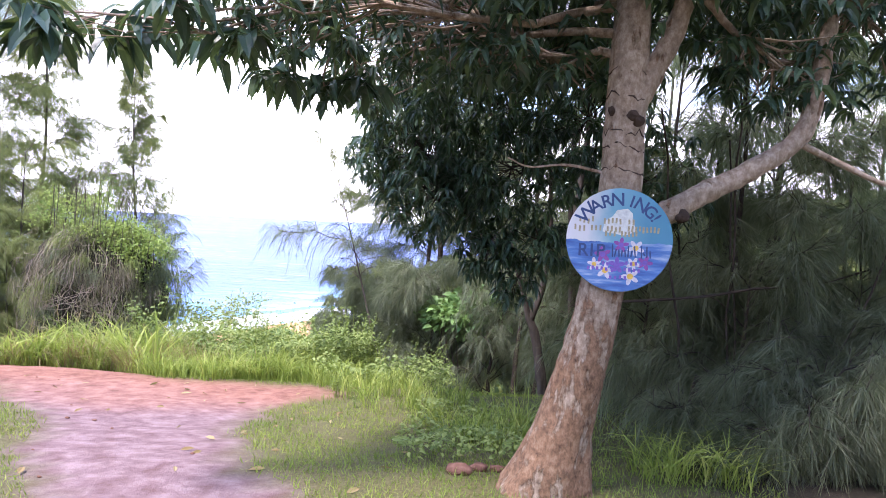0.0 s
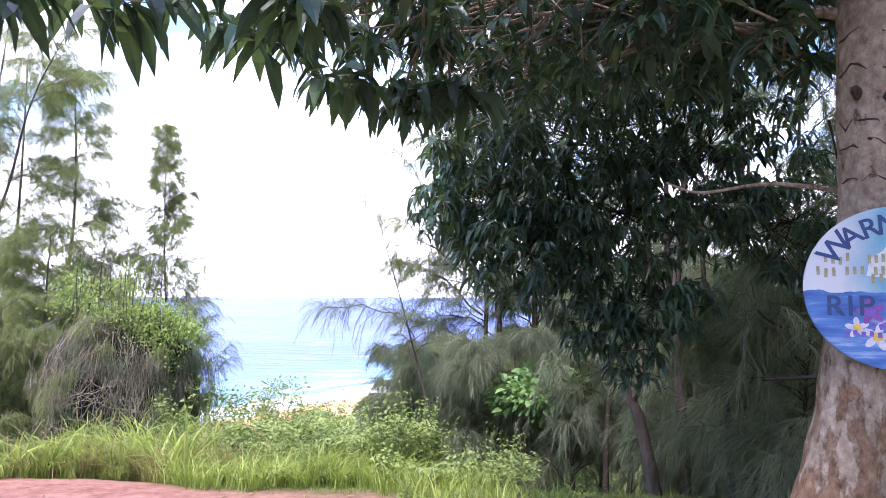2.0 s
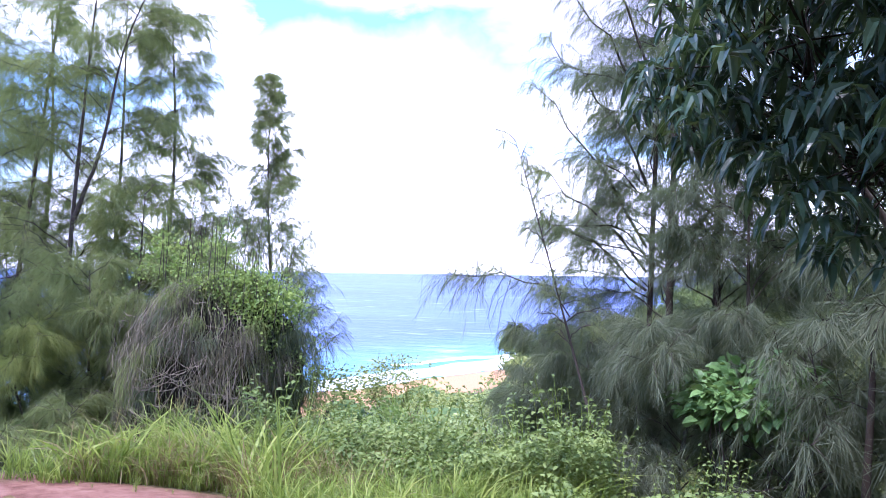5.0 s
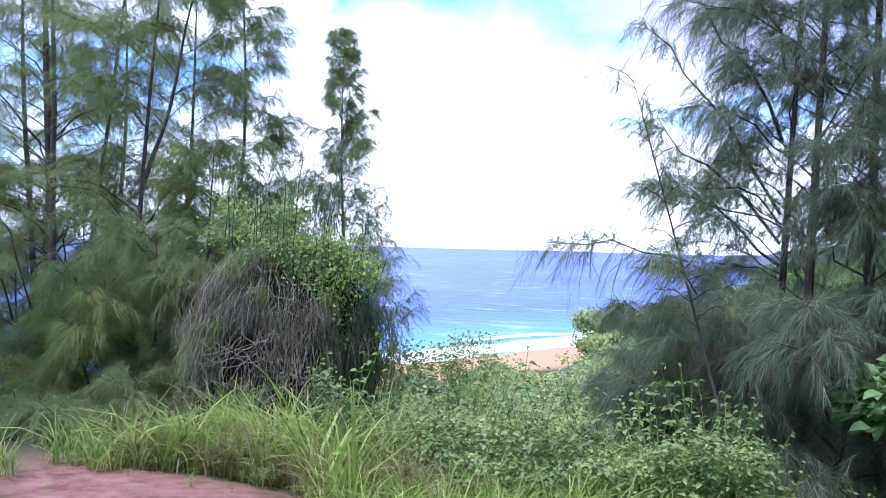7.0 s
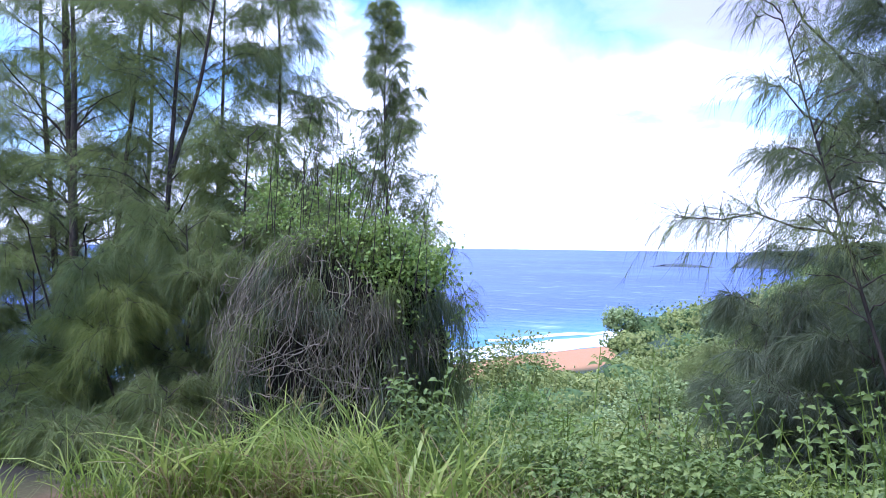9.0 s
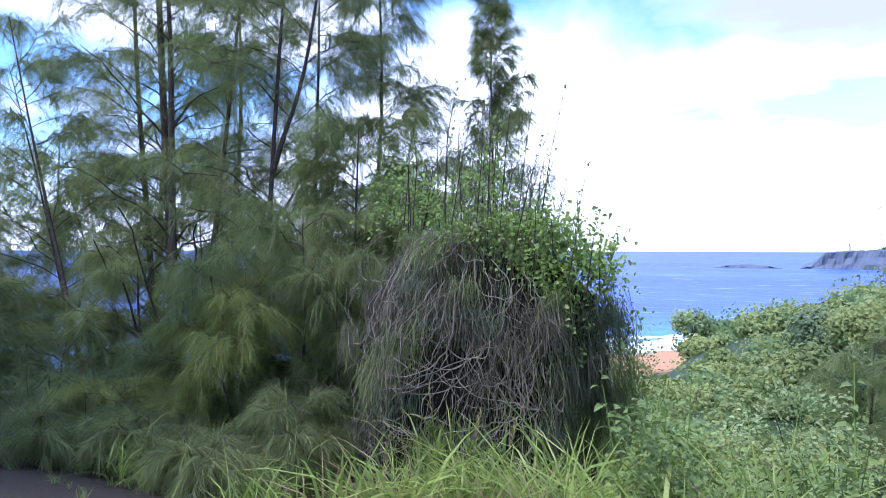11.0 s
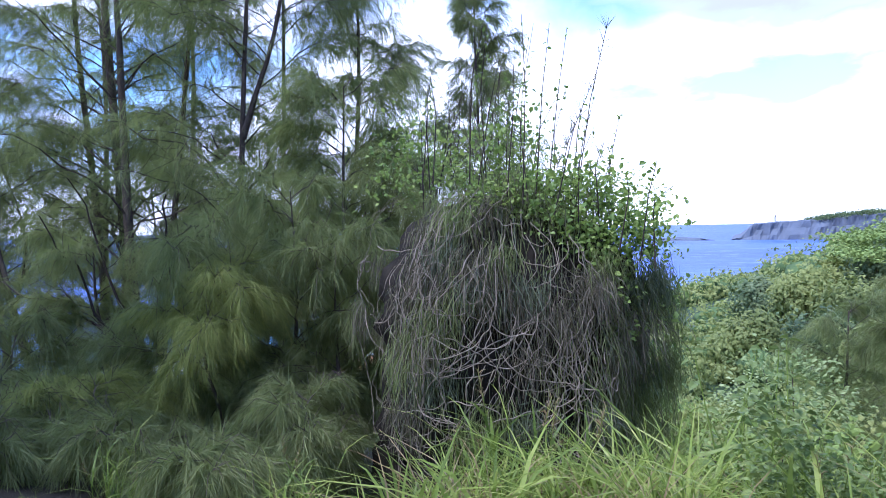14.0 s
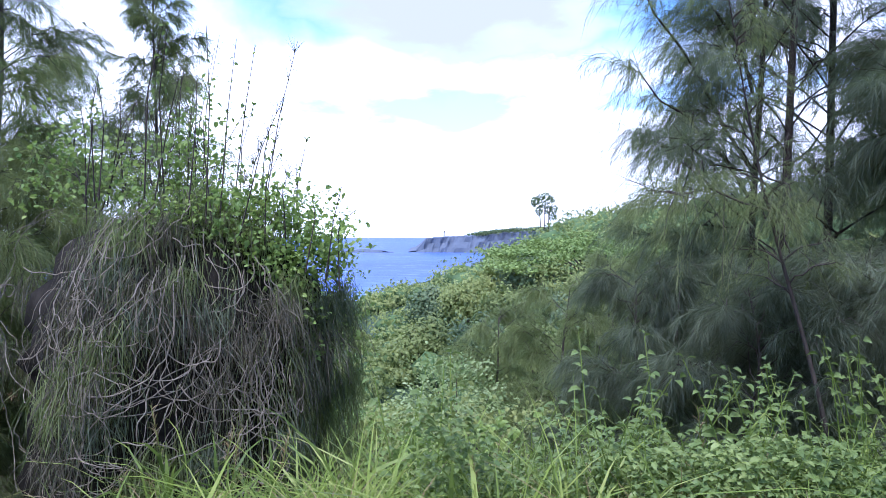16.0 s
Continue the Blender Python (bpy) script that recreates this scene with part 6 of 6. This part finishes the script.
rs = np.random.default_rng(77)
flat_tree = thing("umbrella_tree", "wide flat-topped tree with pale feathery foliage on the hillside", "tree")
fx0, fy0 = polar(17.5, 62)
fg = G(float(fx0), float(fy0))
hubs = np.stack([fx0 + rs.uniform(-9, 10, 70), fy0 + rs.uniform(-6, 5, 70), np.zeros(70)], 1)
hubs[:, 2] = 0.9 - 1.0 * np.abs((hubs[:, 0] - fx0) / 9) ** 2 - 0.22 * np.abs(hubs[:, 1] - fy0) - 1.5 * rs.random(70) ** 1.5
fork = fg * 0.35 + np.array((fx0, fy0, 0.0)) * 0.65
v, q = join([tube(curve_points([fg, fg * 0.6 + fork * 0.4, fork], 4), np.linspace(0.32, 0.2, 9), 6)] + [tube(curve_points([fork, fork * 0.5 + h * 0.5, h], 4), np.linspace(0.12, 0.02, 9), 5) for h in hubs[:12]])
put_part("trunk", v, [q], M_bark_iron, flat_tree)
m = len(hubs) * 190
p = np.repeat(hubs, 190, 0) + rs.normal(size=(m, 3)) * np.array((1.1, 1.1, 0.16))
v, f = cards(rs, p, np.tile(np.array((0, 0, 1.0)), (m, 1)), 0.34 * (0.6 + 0.8 * rs.random(m)))
put_part("crown", v, [f], M_flat_crown, flat_tree)


def hill_tree(x, y, top, R, mat, seed, label, n=2600, leaf=0.36):
    """A broad tree on the hillside: forked trunk, crown of many leaf clumps of uneven outline."""
    rs = np.random.default_rng(seed)
    t = thing("hillside_tree", label, "tree", "trees on the hillside")
    g, c = G(x, y, -0.2), np.array((x, y, top - R * 0.75))
    hb = c + in_ball(rs, 34, 0.5) * np.array((1.25, 1.1, 0.72)) * R * 0.82
    v, q = join([tube(curve_points([g, g * 0.5 + c * 0.5, h], 4), np.linspace(0.05 * R, 0.01 * R, 9), 5) for h in hb[:8]])
    put_part("trunk", v, [q], M_bark_iron, t)
    p = hb[rs.integers(0, 34, n)] + rs.normal(size=(n, 3)) * R * 0.16
    d = unit(p - c) + np.array((0, -0.2, 0.4))
    v, f = cards(rs, p, d, leaf * (0.5 + 0.9 * rs.random(n)))
    put_part("crown", v, [f], mat, t)


for k, (a_, r_, el_, R_, mat_) in enumerate(((9.5, 60, -2.2, 2.6, M_far_leaf), (12.5, 57, -1.9, 3.0, M_far_dark), (16, 55, -2.0, 3.2, M_far_leaf), (19.5, 56, -1.7, 3.0, M_far_leaf), (23, 58, -1.2, 3.2, M_far_dark), (26, 60, -0.6, 3.4, M_far_leaf), (11, 50, -4.2, 2.6, M_far_leaf), (15, 47, -4.6, 2.8, M_far_dark), (19, 48, -4.0, 2.8, M_far_leaf), (23, 48, -3.6, 3.0, M_far_leaf), (7, 54, -4.0, 2.4, M_far_leaf), (4, 60, -4.6, 2.6, M_far_dark), (8, 42, -7.0, 2.3, M_far_dark), (12, 38, -7.6, 2.4, M_far_leaf), (3, 44, -7.4, 2.2, M_far_leaf), (28, 44, -2.5, 3.2, M_far_leaf))):
    x_, y_ = polar(a_, r_)
    hill_tree(float(x_), float(y_), 0.75 + r_ * math.tan(radians(el_)), R_, mat_, 600 + k, "broad leafy tree with an uneven green crown on the hillside", 2400, 0.10 + 0.0052 * r_)

hill_tree(-16.5, 115.0, -8.4, 3.0, M_pale_leaf, 640, "grey-green small tree standing above the beach", 2200, 0.5)

tall = thing("tall_tree", "lone tall tree with a rounded crown on the ridge", "tree")
tx, ty = polar(14.0, 188)
tg = G(float(tx), float(ty), -0.3)
top = np.array((tx, ty, 10.4))
v, q = join([tube(curve_points([tg + np.array((o, 0, 0)), tg * 0.5 + top * 0.5 + np.array((o * 1.4, 0, 0)), top + np.array((o * 1.8, 0, -1.0))], 5), np.linspace(0.26, 0.12, 11), 6) for o in (-0.9, 0.0, 0.8)])
put_part("trunk", v, [q], M_bark_dark, tall)
hubs = top + np.array([(-2.5, 0, -0.6), (-1.3, 0.3, 0.7), (0.4, -0.3, 1.0), (1.8, 0, 0.3), (2.6, 0.2, -1.4), (-0.3, 0, -0.6), (1.2, 0.3, -1.6), (-2.9, 0, 0.1), (-1.7, 0, -1.9), (2.3, 0, -2.8)]) * np.array((1.0, 1.0, 1.5))
m = len(hubs) * 200
p = np.repeat(hubs, 200, 0) + in_ball(rs, m, 0.3) * np.array((1.35, 1.2, 1.35))
v, f = cards(rs, p, rs.normal(size=(m, 3)) + np.array((0, 0, 0.3)), 0.5)
put_part("crown", v, [f], M_far_dark, tall)

# Distance haze is put into the rock colour as a grey-blue tint.
M_cliff, nt, bsdf, _ = node_mat("hazed_rock")
nc = noise_node(nt, 0.05, 7, 0.6, (1, 1, 2.0))
rc = ramp_node(nt, nc.outputs["Fac"], [(0.35, (0.085, 0.100, 0.125)), (0.55, (0.105, 0.122, 0.152)), (0.72, (0.130, 0.148, 0.180))])
nt.links.new(rc.outputs["Color"], bsdf.inputs["Base Color"])
bsdf.inputs["Roughness"].default_value = 0.95


def far_land(name, label, azs, tops, dist, back, mat):
    """A cliff seen across the bay: a ragged face from the water to its rim, and its top running back."""
    a = np.linspace(azs[0], azs[-1], 120)
    rim = 0.8 + dist * np.tan(np.radians(np.interp(a, azs, tops)))
    rim = np.maximum(rim + 1.2 * (soft_noise(a, a * 0, 0.25, 4) - 0.5), -20.6)
    rows = []
    for k, (dr, fz) in enumerate(((-14, 0.0), (-6, 0.3), (-3, 0.62), (0, 0.94), (8, 1.0), (back, 1.0))):
        d = dist + dr + 10 * (soft_noise(a, a * 0 + k, 0.35, k) - 0.5)
        x, y = polar(a, d)
        rows.append(np.stack([x, y, -21.5 + (rim + 21.5) * fz - (0 if k < 5 else 1.5)], -1))
    v = np.stack(rows, 0).reshape(-1, 3)
    i, j = np.meshgrid(np.arange(5), np.arange(119), indexing="ij")
    i, j = i.ravel(), j.ravel()
    ob = put_part(name, v, [np.stack([i * 120 + j, i * 120 + j + 1, (i + 1) * 120 + j + 1, (i + 1) * 120 + j], 1)], mat)
    return tagged(ob, label, "headland", kind="structure")


far_land("headland", "rocky headland across the bay with blue haze in its colour", (2.1, 2.9, 3.7, 5.3, 8, 9, 11, 13.4, 20, 30), (-1.55, -1.25, -0.25, -0.12, 0.0, 0.1, 0.35, 0.45, 0.6, 0.6), 800, 300, M_cliff)
far_land("islet", "low dark islet off the headland", (-4.2, -3.2, -2.0, -0.6, 0.9), (-1.56, -1.36, -1.25, -1.32, -1.56), 780, 40, M_cliff)
rs = np.random.default_rng(9)
n = 420
az = rs.uniform(7.4, 20, n)
x, y = polar(az, rs.uniform(795, 830, n))
z = 0.8 + 800 * np.tan(np.radians(np.interp(az, (7.4, 8, 9, 11, 13.4, 20), (-0.05, 0.0, 0.1, 0.35, 0.45, 0.6))))
c = np.stack([x, y, z + rs.uniform(-0.5, 2.6, n) * smooth(az, 7.2, 8.8)], 1)
p = np.repeat(c, 14, 0) + rs.normal(size=(n * 14, 3)) * np.array((1.8, 1.8, 1.3))
v, f = cards(rs, p, rs.normal(size=(n * 14, 3)), 2.4)
tagged(put_part("headland_trees", v, [f], M_far_dark), "dark trees along the top of the headland", "woodland", kind="stuff")

lh = thing("lighthouse", "small white lighthouse at the tip of the headland", "lighthouse")
lx, ly = polar(5.3, 806)
lz = 0.8 + 800 * math.tan(radians(-0.12)) - 0.6
for nm, prof, mat in (("tower", ((1.35, 0), (1.1, 5.6)), M_white), ("gallery", ((1.5, 5.6), (1.5, 5.95)), M_white), ("lantern", ((0.8, 5.95), (0.8, 7.1)), M_tan), ("roof", ((1.05, 7.1), (0.05, 7.9)), M_scar)):
    v, q = tube([(lx, ly, lz + z) for _, z in ((prof[0][0], prof[0][1]), (0, (prof[0][1] + prof[1][1]) / 2), prof[1])], (prof[0][0], (prof[0][0] + prof[1][0]) / 2, prof[1][0]), 14)
    put_part(nm, v, [q], mat, lh)

# ---- litter on the lane ----
rs = np.random.default_rng(31)
n = 130
x, y = rs.uniform(-7.5, 0.6, n), rs.uniform(4.5, 11.0, n)
p = np.stack([x, y, land(x, y) + 0.012], 1)
a = rs.random(n) * 2 * np.pi
v, f = leaves(rs, p, np.stack([np.cos(a), np.sin(a), 0.05 + 0 * a], 1), 0.11 * (0.5 + 0.8 * rs.random(n)), 0.3, 0.15, 0.08)
tagged(put_part("fallen_leaves", v, [f], M_straw), "dry fallen mango leaves scattered over lane and turf", "leaf litter", kind="stuff")
M_clod = bark_mat("earth_clod", (0.070, 0.032, 0.022), (0.150, 0.078, 0.056), (0.230, 0.140, 0.110), 18.0, (1, 1, 1), 0.6)
for k in range(20):
    if k < 5:
        x, y, r = -0.65 + 0.14 * k, 6.80 + 0.25 * rs.random(), rs.uniform(0.05, 0.11)
    else:
        y = rs.uniform(5.6, 10.8)
        x, r = -2.6 - 0.64 * (y - 6.25) + rs.normal() * 1.0, rs.uniform(0.010, 0.024)
    v, q = scar((x, y, land_at(x, y) + r * 0.25), r, 0.9, 100 + k)
    v[:, 2] = land_at(x, y) + r * 0.25 + (v[:, 2] - land_at(x, y) - r * 0.25) * 0.6
    tagged(put_part("earth_clod" if k > 4 else "rock", v, [q], M_clod, None, "", True), "small clod of dry red earth on the lane" if k > 4 else "reddish rock in the grass beside the mango trunk", "clod" if k > 4 else "rock", "earth clods" if k > 4 else "rocks by the trunk")

# ---- unseen trees added behind the lane to block light and close the place ----
for k, (x, y, s) in enumerate(((-15.0, 6.5, 2.6), (-10.5, 1.0, 2.4), (-7.0, -2.0, 2.4), (-3.0, -4.0, 2.5), (1.5, -4.2, 2.4), (5.5, -2.0, 2.4), (7.0, 2.0, 2.3))):
    bushy("unseen_shade_tree", "unseen broad tree added landward of the lane to block light", (x, y, land_at(x, y) + 3.4), (s, s, 2.6), 1000, 0.44, M_far_dark, 140 + k, "landward trees")
# one taller tree, out of view, added to shade the foot of the grove
for k, (x, y, s) in enumerate(((-15.6, 9.2, 2.5),)):
    bushy("unseen_shade_tree", "unseen tall tree added beside the lane to shade the grove", (x, y, land_at(x, y) + 8.8), (s, s, 3.4), 1300, 0.46, M_far_dark, 150 + k, "landward trees")
